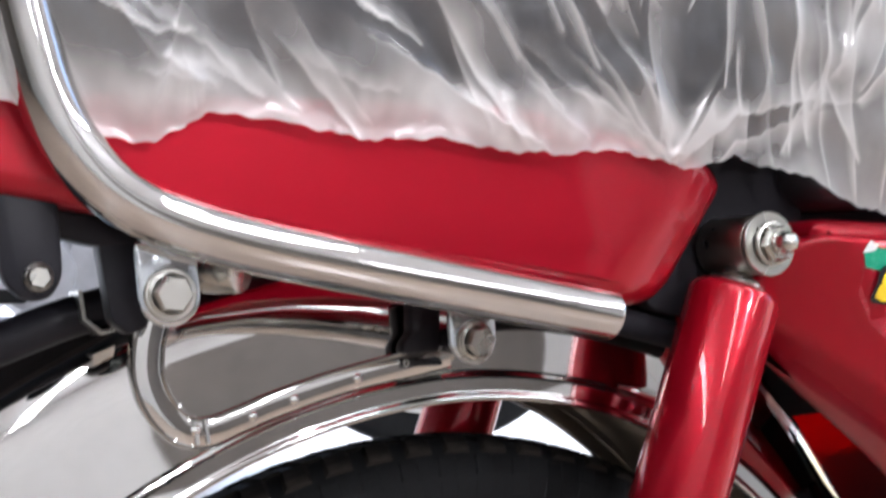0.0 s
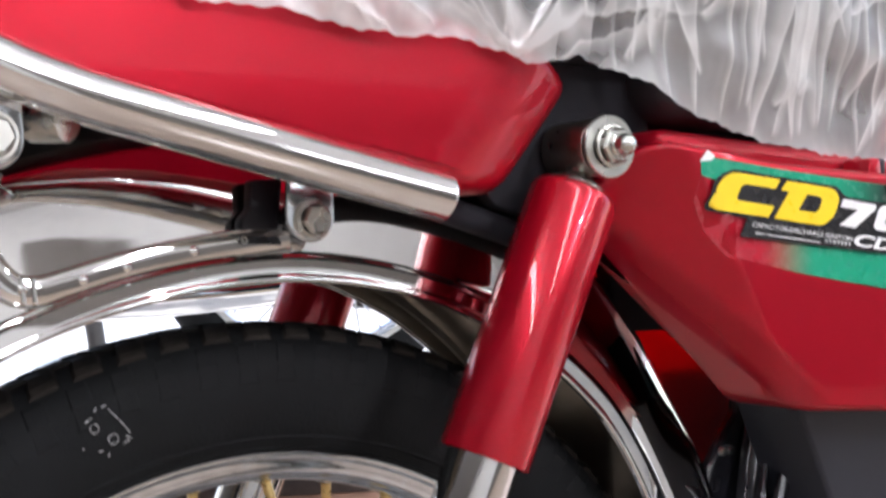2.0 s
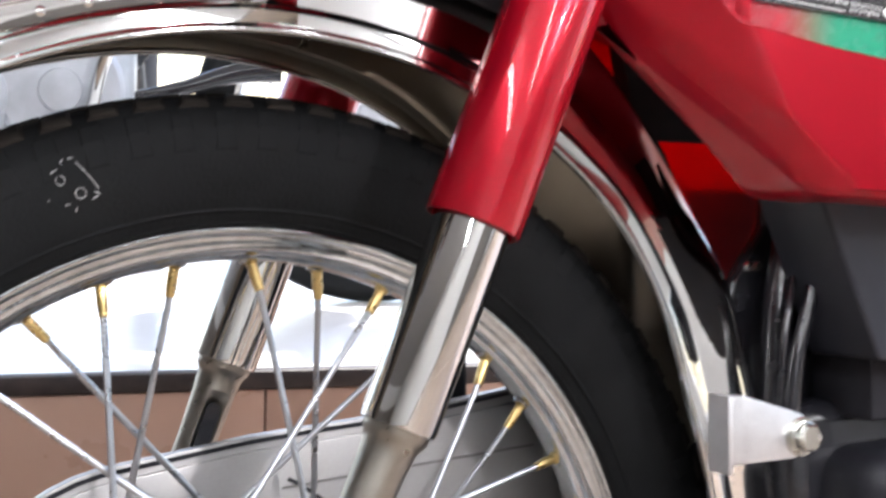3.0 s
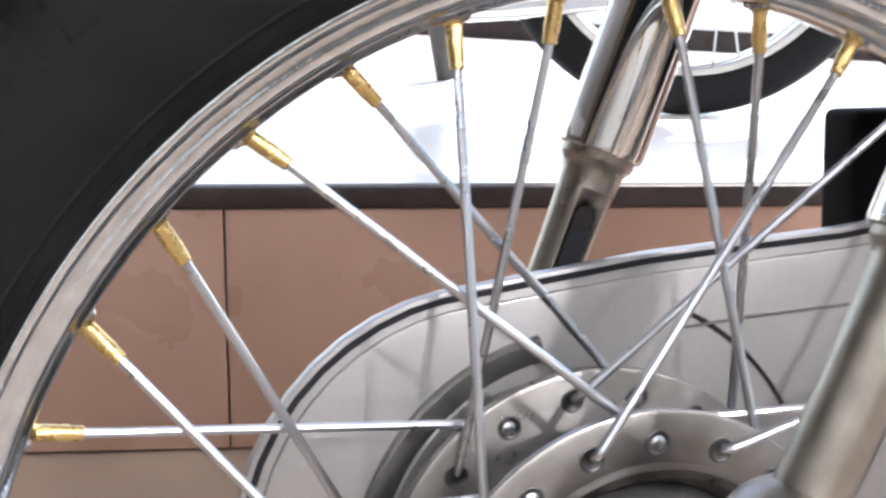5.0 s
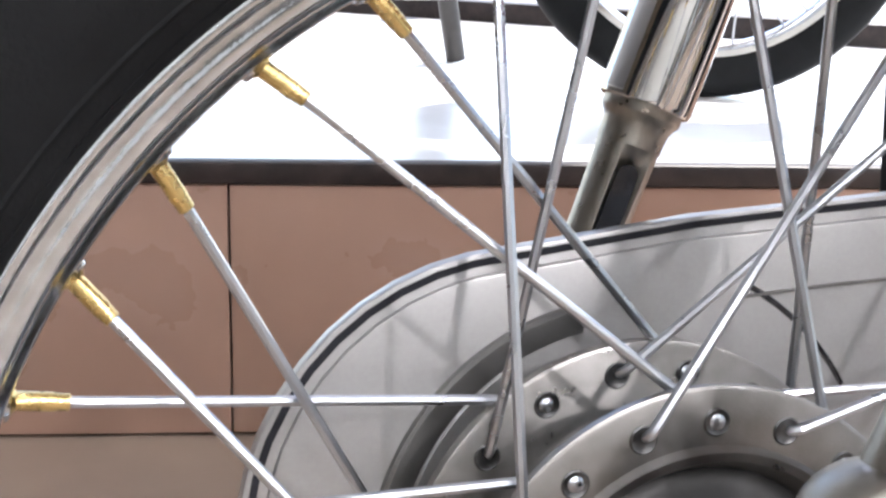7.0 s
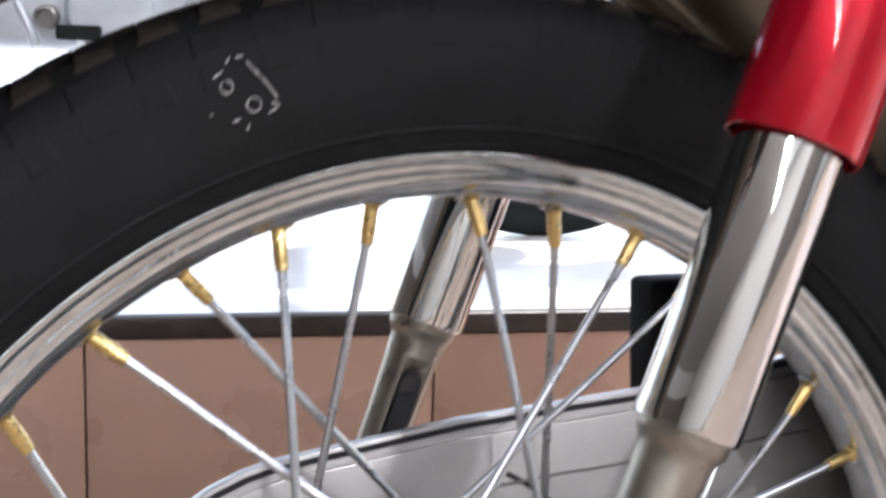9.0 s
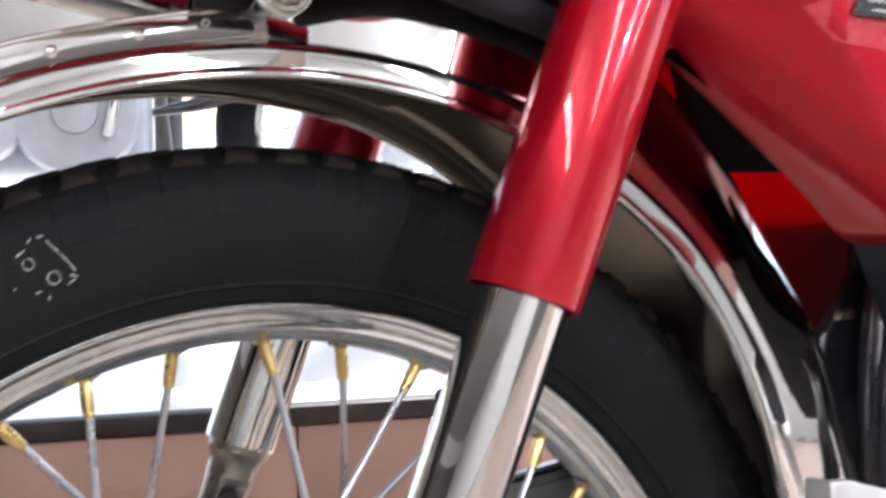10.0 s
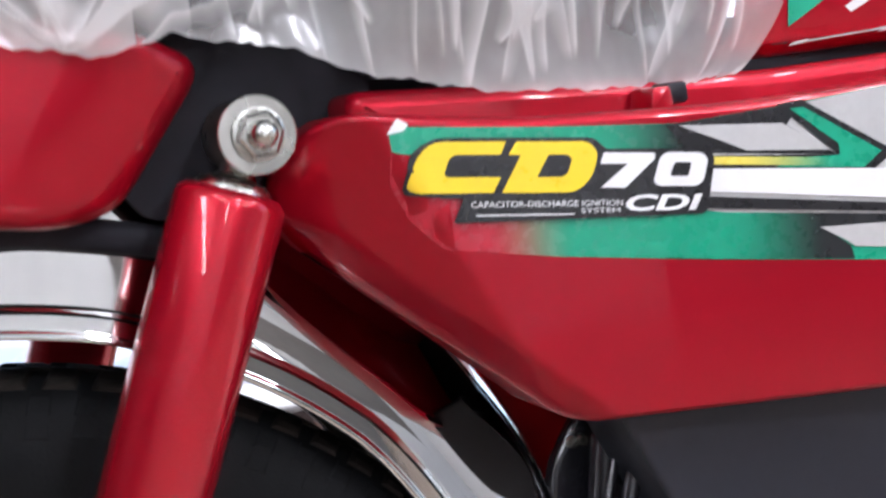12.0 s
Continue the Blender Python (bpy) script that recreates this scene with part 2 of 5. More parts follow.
def plate(outline, y0, y1, bevel=0.001, seg=2, bm=None):
    """A flat part: outline in (x, z), from y0 to y1, with softened edges."""
    bm = bm or bmesh.new()
    f = bm.faces.new([bm.verts.new((p[0], y0, p[1])) for p in outline])
    r = bmesh.ops.extrude_face_region(bm, geom=[f])
    vs = [e for e in r["geom"] if isinstance(e, bmesh.types.BMVert)]
    bmesh.ops.translate(bm, vec=(0, y1 - y0, 0), verts=vs)
    if bevel:
        cap = {round(y0, 6), round(y1, 6)}
        edges = [e for e in bm.edges if abs(e.verts[0].co.y - e.verts[1].co.y) < 1e-7 and round(e.verts[0].co.y, 6) in cap]
        bmesh.ops.bevel(bm, geom=edges, offset=bevel, segments=seg, profile=0.5, affect="EDGES")
    return bm


def box(x0, y0, z0, x1, y1, z1, bevel=0.0, seg=2, bm=None):
    bm = bm or bmesh.new()
    m = Matrix.LocRotScale(((x0 + x1) / 2, (y0 + y1) / 2, (z0 + z1) / 2), None, (x1 - x0, y1 - y0, z1 - z0))
    made = bmesh.ops.create_cube(bm, size=1, matrix=m)["verts"]
    if bevel:
        bmesh.ops.bevel(bm, geom=list({e for v in made for e in v.link_edges}), offset=bevel, segments=seg, profile=0.5, affect="EDGES")
    return bm


def slice_grid(bm, x0, x1, z0, z1, step):
    for axis, a, b in ((0, x0, x1), (2, z0, z1)):
        k = math.ceil(a / step)
        while k * step < b:
            co, no = [0, 0, 0], [0, 0, 0]
            co[axis], no[axis] = k * step, 1
            bmesh.ops.bisect_plane(bm, geom=bm.verts[:] + bm.edges[:] + bm.faces[:], plane_co=co, plane_no=no)
            k += 1


def pillow(outline, yfun, R, back, step=0.008, bm=None):
    """A pressed panel seen from -y: the outline in (x, z), its face at yfun(x, z), its rim rolled over with radius R and run back to y = back."""
    bm = bm or bmesh.new()
    P = [Vector((p[0], p[1])) for p in outline]
    area = sum(a.x * b.y - b.x * a.y for a, b in zip(P, P[1:] + P[:1]))
    if area < 0:
        P.reverse()
    n = len(P)
    nor = []
    for i in range(n):
        d = (P[(i + 1) % n] - P[i - 1]).normalized()
        nor.append(Vector((-d.y, d.x)))
    angles = [0, 18, 36, 54, 72, 90]
    loops = []
    for a in angles:
        ins = R * (1 - math.cos(radians(a)))
        up = R * (1 - math.sin(radians(a)))
        loops.append([(P[i] + nor[i] * ins, up) for i in range(n)])
    rings = [[bm.verts.new((q.x, yfun(q.x, q.y) + up, q.y)) for q, up in lp] for lp in loops]
    base = [bm.verts.new((p.x, back, p.y)) for p in P]
    for u, v in zip([base] + rings, rings):
        for i in range(n):
            bm.faces.new((u[i], u[(i + 1) % n], v[(i + 1) % n], v[i]))
    inner = bm.faces.new(rings[-1])
    split = bmesh.new()
    f = split.faces.new([split.verts.new(v.co) for v in inner.verts])
    bm.faces.remove(inner)
    xs, zs = [v.co.x for v in split.verts], [v.co.z for v in split.verts]
    slice_grid(split, min(xs), max(xs), min(zs), max(zs), step)
    for v in split.verts:
        v.co.y = yfun(v.co.x, v.co.z)
    tmp = bpy.data.meshes.new("tmp")
    split.to_mesh(tmp)
    split.free()
    bm.from_mesh(tmp)
    bpy.data.meshes.remove(tmp)
    bmesh.ops.remove_doubles(bm, verts=bm.verts, dist=1e-6)
    return bm


def ring_sweep(profile, a0=0.0, a1=360.0, step=3.0, scale=None, bm=None):
    """Sweeps a profile of (radius, y) round the axle; scale(angle, k) gives an added radius."""
    bm = bm or bmesh.new()
    whole = a1 - a0 >= 359.9
    n = int(round((a1 - a0) / step))
    rings = []
    for i in range(n if whole else n + 1):
        t = a0 + (a1 - a0) * i / n
        c, s = math.cos(radians(t)), math.sin(radians(t))
        rings.append([bm.verts.new(((r + (scale(t, k) if scale else 0)) * c, y, AXLE + (r + (scale(t, k) if scale else 0)) * s)) for k, (r, y) in enumerate(profile)])
    pairs = list(zip(rings, rings[1:])) + ([(rings[-1], rings[0])] if whole else [])
    for u, v in pairs:
        for k in range(len(profile) - 1):
            bm.faces.new((u[k], u[k + 1], v[k + 1], v[k]))
    return bm


def hex_bolt(c, d, r, h, washer, material, parent, turn=0.0):
    """A flanged hexagon bolt head on a washer, facing along d."""
    a, b, d = basis(d)
    c = Vector(c)
    bm = turned(c, d, [(0, 0), (0, washer), (0.0012, washer), (0.0018, washer * 0.95), (0.0018, r * 1.12), (0.003, r * 1.1), (0.0034, r)], 28)
    prev = None
    for hh, rr in ((0.0018, r), (h - 0.0012, r), (h, r * 0.86), (h, 0)):
        cur = [bm.verts.new(c + d * hh + (a * math.cos(radians(60 * k + turn)) + b * math.sin(radians(60 * k + turn))) * rr) for k in range(6)] if rr else [bm.verts.new(c + d * hh)]
        if prev:
            for k in range(6):
                q = list(dict.fromkeys([prev[k], prev[(k + 1) % 6], cur[(k + 1) % len(cur)], cur[k % len(cur)]]))
                bm.faces.new(q)
        prev = cur
    return part("bolt", bm, material, parent, sharp=25)


# ---- the showroom ----
WALL_YAW = -11.4
STEP = pose(-0.038, 0.843, 0, 0, 0, WALL_YAW)    # the tiled riser of the raised display floor: x along it, y into it
STEP_H, NOSE = 0.247, 0.021
DECK = STEP_H + NOSE


def placed(ob, m):
    ob.matrix_world = m
    return ob


SOUTH = -6.2
tagged(part("floor", box(-9.0, SOUTH, -0.12, 6.0, 3.2, -0.012), GROUT), "glossy beige tiled showroom floor", "floor", kind="structure")
w = tagged(part("wall_south", box(-9.2, SOUTH - 0.2, -0.1, 6.2, SOUTH, 2.998), WALL), "pale painted showroom wall with an added dark panel for reflections", "wall", kind="structure")
# unseen dark panels, here and west, added to darken what chrome and paint mirror
part("reflection_panel", box(1.1, SOUTH, -0.01, 4.4, SOUTH + 0.012, 2.30), DARK_PANEL, w)
w = tagged(part("wall_west", box(-9.2, SOUTH, -0.1, -9.0, 13.0, 2.998), WALL), "pale painted showroom wall with an added dark panel for reflections", "wall", kind="structure")
part("reflection_panel", box(-9.0, SOUTH + 0.02, -0.01, -8.988, 12.0, 2.60), DARK_PANEL, w)
tagged(part("wall_east", box(6.0, SOUTH, -0.1, 6.2, -3.1, 2.998), WALL), "pale painted showroom wall", "wall", kind="structure")
bm = bmesh.new()
low, high = ([bm.verts.new((x, y, z)) for x, y in ((-9.2, SOUTH - 0.2), (6.2, SOUTH - 0.2), (6.2, -3.1), (-9.2, 13.37))] for z in (3.0, 3.1))
bm.faces.new(low[::-1]), bm.faces.new(high)
for k in range(4):
    bm.faces.new((low[k], low[(k + 1) % 4], high[(k + 1) % 4], high[k]))
tagged(part("ceiling", bm, CEIL), "pale showroom ceiling", "ceiling", kind="structure")

riser = placed(part("display_riser", box(-9.0, 0.012, -0.05, 4.6, 0.12, STEP_H), GROUT), STEP)
tagged(riser, "low riser clad in brown tiles under a black edge", "step", kind="structure")
nose = placed(part("step_edge", box(-9.0, -0.004, STEP_H, 4.6, 0.018, DECK, 0.003), GRANITE), STEP)
tagged(nose, "black polished stone edge strip of the display floor", "edge strip", kind="structure")
deck = placed(part("display_floor", box(-9.0, 0.018, STEP_H - 0.03, 4.6, 6.2, DECK - 0.001), WHITE_TILE), STEP)
tagged(deck, "bright white tiled raised display floor", "floor", kind="structure")

# shopfront along a slanted line behind the display floor
FRONT = pose(0.346, 3.03, 0, 0, 0, -47.0)
sill = placed(part("shopfront_sill", box(-15.5, 0, 0.0, 6.5, 0.10, DECK + 0.045, 0.004), GRANITE), FRONT)
tagged(sill, "dark stone sill under the glass shopfront", "sill", kind="structure")
head = placed(part("shopfront_head", box(-15.5, 0, 2.62, 6.5, 0.12, 2.998), WALL), FRONT)
tagged(head, "white lintel over the glass shopfront", "lintel", kind="structure")
window = new("window_1")
window.matrix_world = FRONT
tagged(window, "tall clear glass shopfront in black metal mullions", "window", kind="structure")
for k in range(-5, 7):
    x = -5.4 + 1.95 * k
    part("mullion", box(x - 0.025, 0.02, DECK + 0.045, x + 0.025, 0.08, 2.62, 0.003), BLACK_SATIN, window)
ground = part("ground", box(-60, -60, -0.4, 60, 60, -0.125), CONCRETE)
tagged(ground, "pale sunlit concrete ground outside the shop", "ground", kind="structure")
apron = placed(part("pavement", box(-20, 0.10, -0.12, 20, 9, DECK - 0.1), CONCRETE), FRONT)
tagged(apron, "pale sunlit pavement in front of the shop", "pavement", kind="structure")


def ceiling_light(x, y, turn=0):
    """A twin-tube batten."""
    ob = new("ceiling_light")
    ob.matrix_world = pose(x, y, 2.70, 0, 0, turn)
    part("frame", box(-0.040, -0.62, -0.05, 0.040, 0.62, 0.0, 0.004), WHITE_PRINT, ob)
    for s in (-0.4, 0.4):
        part("rod", rod((0, s, -0.01), (0, s, 0.3), 0.006, 8), WHITE_PRINT, ob)
    for s in (-0.060, 0.060):
        part("tube", rod((s, -0.59, -0.07), (s, 0.59, -0.07), 0.016, 12), LAMP_GLOW, ob)
    return tagged(ob, "white ceiling batten with two glowing tubes", "ceiling light", "ceiling lights")


for x in (-2.3, -0.4, 1.3, 3.0):
    for y in (-4.95, -3.7, -2.45, -1.2):
        ceiling_light(x, y)


# added lamp; stands in for an unseen source that throws the spoke shadows
def spotlight(x, y, z, watts):
    ob = new("spotlight")
    ob.matrix_world = look((x, y, z), (0.05, 0, 0.4))
    part("can", turned((0, 0, 0.02), (0, 0, 1), [(0, 0), (0, 0.055), (-0.03, 0.06), (0.10, 0.06), (0.12, 0.05), (0.12, 0)], 24), BLACK_SATIN, ob)
    part("arm", rod((0, 0.05, 0.06), (0, 0.30, 0.10), 0.01), BLACK_SATIN, ob)
    lamp = new("bulb", bpy.data.lights.new("bulb", "SPOT"))
    lamp.data.energy, lamp.data.shadow_soft_size, lamp.data.spot_size, lamp.data.spot_blend = watts, 0.05, radians(70), 0.6
    lamp.data.color = (1.0, 0.98, 0.99)
    lamp.parent = ob
    lamp.location = (0, 0, -0.02)
    return tagged(ob, "added black ceiling spotlight for an unseen light source, switched on", "spotlight")


spotlight(1.15, -4.1, 2.68, SPOT)

# ---- the motorcycle ----
bike = new("motorcycle")
bike.matrix_world = BIKE
tagged(bike, "new red commuter motorcycle with chrome mudguard, leaning on its side stand", "motorcycle")

# tyre
half = [(0.2150, 0.0145), (0.2200, 0.0180), (0.2300, 0.0250), (0.2420, 0.0295), (0.2540, 0.0310), (0.2645, 0.0297), (0.2721, 0.0255), (0.2781, 0.0180), (0.2807, 0.0090), (0.2813, 0.0)]
prof = [(r, -y) for r, y in half] + [(r, y) for r, y in half[-2::-1]]
tyre = part("tyre", ring_sweep(prof, step=2.5), RUBBER, bike, "black ribbed road tyre with a dull sidewall")
bm = ring_sweep([(0.2212, -0.0192), (0.2226, -0.0206), (0.2232, -0.0197)], step=3)
ring_sweep([(0.2272, -0.0236), (0.2280, -0.0246), (0.2290, -0.0244)], step=3, bm=bm)
part("bead_line", bm, RUBBER, tyre)


def side_point(dx, dz):
    """A point on the near sidewall, in metres from the chalk mark's tip."""
    x, z = -0.0663 + dx, 0.5156 - AXLE + dz
    r = math.hypot(x, z)
    for (ra, ya), (rb, yb) in zip(half, half[1:]):
        if ra <= r <= rb:
            return Vector((x, -(ya + (yb - ya) * (r - ra) / (rb - ra)) - 0.0003, z + AXLE))
    return Vector((x, -0.031, z + AXLE))


bm = bmesh.new()
for cx, cz_, rr in ((-0.0086, -0.0004, 0.0023), (-0.0172, 0.0048, 0.0020)):
    pipe([side_point(cx + rr * math.cos(t * 0.6), cz_ + rr * math.sin(t * 0.6)) for t in range(11)], lambda s: 0.00030 + 0.00012 * math.sin(40 * s), 5, bm)
for pts in (((-0.0140, 0.0140), (-0.0115, 0.0146)), ((-0.0172, 0.0120), (-0.0160, 0.0138)), ((-0.0212, 0.0075), (-0.0180, 0.0098)), ((-0.0108, 0.0128), (-0.0050, 0.0066), (-0.0010, 0.0016)), ((-0.0012, -0.0012), (-0.0040, -0.0030)),
            ((-0.0222, -0.0040), (-0.0214, -0.0034)), ((-0.0150, -0.0056), (-0.0128, -0.0050)), ((-0.0105, -0.0082), (-0.0100, -0.0062)), ((-0.0030, 0.0004), (0.0, -0.0006))):
    pipe(smooth_path([side_point(*p) for p in pts], 4), lambda s: 0.00032 + 0.00014 * math.sin(30 * s), 5, bm)
part("chalk_mark", bm, CHALK, tyre, "faint white chalk squiggle on the sidewall")


def tread_block(y0, y1, width, skew, r0, lift):
    """One tread block on the crown at angle 90 degrees, following the tyre's round."""
    def crown(y):
        a = abs(y)
        pts = [(0.0, 0.2813), (0.009, 0.2807), (0.018, 0.2781), (0.0255, 0.2721), (0.0297, 0.2645), (0.031, 0.2540)]
        for (ya, ra), (yb, rb) in zip(pts, pts[1:]):
            if a <= yb:
                return ra + (rb - ra) * (a - ya) / (yb - ya)
        return 0.25
    bm = bmesh.new()
    n = 4
    rows = []
    for i in range(n + 1):
        y = y0 + (y1 - y0) * i / n
        c = skew * (i / n - 0.5)
        r = crown(y)
        ring = []
        for dx, up in ((-0.5, -0.001), (-0.34, lift), (0.34, lift), (0.5, -0.001)):
            out = r + up
            ny = 0.75 * lift * (y / 0.031) if up > 0 else 0
            a = radians(90) - (c + dx * width) / r
            ring.append(bm.verts.new((out * math.cos(a), y + ny, out * math.sin(a))))
        rows.append(ring)
    for u, v in zip(rows, rows[1:]):
        for k in range(3):
            bm.faces.new((u[k], u[k + 1], v[k + 1], v[k]))
    bm.faces.new(rows[0]), bm.faces.new(rows[-1])
    return bm


master = {}
COUNT = 84
far_row = bmesh.new()
for k in range(COUNT):
    for row, (y0, y1, wid, skew, sh) in enumerate(((-0.0308, -0.0235, 0.0120, 0.002, 0.5), (-0.0215, -0.0085, 0.0158, 0.004, 0.0), (-0.0068, 0.0068, 0.0150, -0.003, 0.5), (0.0090, 0.0292, 0.0150, -0.005, 0.0))):
        m = Matrix.Translation((0, 0, AXLE)) @ Matrix.Rotation(2 * math.pi * (k + sh) / COUNT, 4, "Y")
        if row == 3:
            b = tread_block(y0, y1, wid, skew, 0.28, 0.0017)
            b.transform(m)
            tmp = bpy.data.meshes.new("tmp")
            b.to_mesh(tmp)
            b.free()
            far_row.from_mesh(tmp)
            bpy.data.meshes.remove(tmp)
        elif row not in master:
            master[row] = part("tread_block", tread_block(y0, y1, wid, skew, 0.28, 0.0017 if row else 0.0006), RUBBER_WORN if row else RUBBER, tyre, smooth=False)
            master[row].matrix_local = m
        else:
            share(master[row], "tread_block", m, tyre)
tagged(part("tread_band", far_row, RUBBER, tyre, smooth=False), kind="stuff")

# rim
rp = [(0.2220, -0.0172), (0.2206, -0.0180), (0.2186, -0.0181), (0.2174, -0.0174), (0.2167, -0.0160), (0.2158, -0.0154), (0.2132, -0.0158), (0.2106, -0.0153), (0.2090, -0.0141), (0.2081, -0.0118), (0.2075, -0.0100), (0.2060, -0.0093), (0.2050, -0.0070), (0.2046, 0.0)]
rim = part("rim", ring_sweep(rp + [(r, -y) for r, y in rp[-2::-1]], step=2), CHROME_WORN, bike, "chromed steel rim with faint smudges", sharp=60)
bm = ring_sweep([(0.2215, -0.0160), (0.2180, -0.0120), (0.2180, 0.0120), (0.2215, 0.0160)], step=4)
part("rim_tape", bm, BLACK, rim)

# spokes and nipples: 36, crossing to the two hub flanges
PHASE = 107.2
HUB_X = -0.0045
HOLES = {True: (0.0648, -0.0220, 88.1), False: (0.0691, 0.0200, 97.8)}   # near and far flange: hole circle, y, first hole


def polar(r, a, y):
    return Vector((r * math.cos(radians(a)), y, AXLE + r * math.sin(radians(a))))


def hub_polar(r, a, y):
    return polar(r, a, y) + Vector((HUB_X, 0, 0))


for k in range(36):
    cls = k % 4
    th = PHASE + 10 * k
    plus = cls in (0, 3)
    near = k % 2 == 0
    end = polar(0.190, th + (1.28 if plus else -1.28), -0.0050 if near else 0.0024)
    root = polar(0.2050, th, -0.0016 if near else 0.0016)
    hole_a = th + (40.8 if plus else -39.2)
    hole_r, fy, _ = HOLES[near]
    side = -0.0044 if cls in (0, 3) else 0.0040
    hub_end = hub_polar(hole_r, hole_a, fy + side)
    d = (end - root).normalized()
    run = (hub_end - end).normalized()
    bend, inside = hub_end - run * 0.0045, hub_polar(hole_r, hole_a, fy + (0.003 if side < 0 else -0.003))
    path = [end - d * 0.004, end + run * 0.004, end + run * 0.5 * (bend - end).length] + [bend * (1 - u) ** 2 + hub_end * 2 * u * (1 - u) + inside * u * u for u in (0, 0.2, 0.4, 0.6, 0.8, 1)]
    part("spoke", pipe(path, 0.0016, 8), SPOKE, rim)
    bm = turned(root, d, [(-0.002, 0), (-0.002, 0.0046), (0.0002, 0.0044), (0.0016, 0.0030), (0.0020, 0.0026), (0.0110, 0.0026), (0.0122, 0.0024), (0.0150, 0.0023), (0.0153, 0.0020), (0.0153, 0)], 12)
    part("nipple", bm, BRASS, rim, sharp=30)
    bm = turned(hub_polar(hole_r, hole_a, fy - (0.0022 if near else 0.0030) * math.copysign(1, side)), (0, -side, 0), [(-0.001, 0), (-0.001, 0.0025), (0.0002, 0.0025), (0.0008, 0.0018), (0.0010, 0)], 14)
    part("spoke_head", bm, SPOKE, rim)
    bm = turned(root - d * 0.0006, d, [(0, 0.0030), (0, 0.0058), (0.0010, 0.0052), (0.0016, 0.0034)], 14)
    part("nipple_seat", bm, CHROME_WORN, rim)

# hub
hub = part("hub", ring_sweep([(0.050, -0.0185), (0.0540, -0.0262), (0.0566, -0.0266), (0.0582, -0.0242), (0.0738, -0.0242), (0.0750, -0.0236), (0.0750, -0.0210), (0.0738, -0.0204),
                              (0.0560, -0.0204), (0.0540, -0.0170), (0.0540, 0.0150), (0.0580, 0.0172), (0.0774, 0.0172), (0.0786, 0.0178), (0.0786, 0.0218), (0.0774, 0.0226), (0.0500, 0.0226)], step=3),
           ALU, bike, "cast aluminium drum hub with two drilled flanges", sharp=30)
hub.location.x = HUB_X
for k in range(18):
    for (r, _, first), y in ((HOLES[True], -0.0243), (HOLES[False], 0.0171)):
        c = polar(r, first + 20 * k, y)
        # dark disc on the flange face, coloured as the shade inside a drilling
        bm = turned(c, (0, -1, 0), [(0.0002, 0.0), (0.0002, 0.0032), (0.0005, 0.0037), (0.0001, 0.0042)], 20)
        part("spoke_hole_shade", bm, HOLE_SHADE, hub)
panel = part("brake_panel", ring_sweep([(0.0, -0.0235), (0.030, -0.0235), (0.044, -0.0205), (0.0495, -0.0192), (0.0502, -0.0175)], step=5), DRUM, bike, "dull grey brake drum face", sharp=60)
panel.location.x = HUB_X

# swing arm and axle
arm = part("swing_arm", pipe(smooth_path([(-0.035, -0.070, 0.281), (0.04, -0.072, 0.288), (0.14, -0.075, 0.300), (0.30, -0.060, 0.320)], 6), 0.017, 16), BLACK, bike, "gloss black swing arm")
part("axle", rod((0, -0.095, AXLE), (0, 0.10, AXLE), 0.007, 16), ZINC, bike)
part("arm_bracket", turned((0.008, -0.080, 0.320), (0, 1, 0), [(0, 0), (0, 0.0195), (0.0015, 0.0210), (0.014, 0.0210), (0.014, 0)], 40), MATT_BLACK, arm, sharp=30)
part("arm_web", plate(rounded([(-0.020, 0.285), (0.045, 0.285), (0.030, 0.325), (-0.018, 0.325)], 0.006), -0.078, -0.066, 0.002), BLACK, arm)
hex_bolt((0, -0.088, AXLE), (0, -1, 0), 0.0105, 0.010, 0.015, ZINC, arm)

# shock absorbers

def shock(top, lean, name, label):
    """Top: the middle of the red cover's upper end; lean: the slope of its axis, in degrees from upright."""
    top = Vector(top)
    axis = Vector((-math.sin(radians(lean)), 0.035, -math.cos(radians(lean)))).normalized()
    eye = top - axis * 0.0212
    ob = part(name, turned(top, axis, [(0, 0.0), (0.0, 0.010), (-0.001, 0.0140), (-0.0008, 0.0172), (0.0006, 0.0197), (0.0022, 0.0211), (0.0045, 0.0218), (0.134, 0.0218), (0.1352, 0.0214), (0.1352, 0.0205), (0.02, 0.0201), (0.01, 0.0)], 64), COVER_RED, bike, label, sharp=30)
    part("top_seat", turned(top, axis, [(-0.0050, 0.0), (-0.0050, 0.0105), (-0.0040, 0.0130), (-0.0014, 0.0150), (0.0004, 0.0155)], 40), ZINC, ob)
    foot = Vector((0.1405, -0.0945, 0.6450)) if top.y < 0 else eye
    part("neck", turned(foot, top - foot, [(0.006, 0.0090), (0.011, 0.0066), (0.016, 0.0070), (0.0185, 0.0092)], 28), ZINC, ob)
    lower = top + axis * 0.128
    part("lower_cover", turned(lower, axis, [(0, 0.0), (0, 0.0172), (0.098, 0.0172), (0.1000, 0.0168), (0.1006, 0.0158), (0.0985, 0.0140), (0.0985, 0.0)], 64), CHROME, ob, "polished chrome lower sleeve", sharp=30)
    low = top + axis * 0.2275
    return ob, low, axis


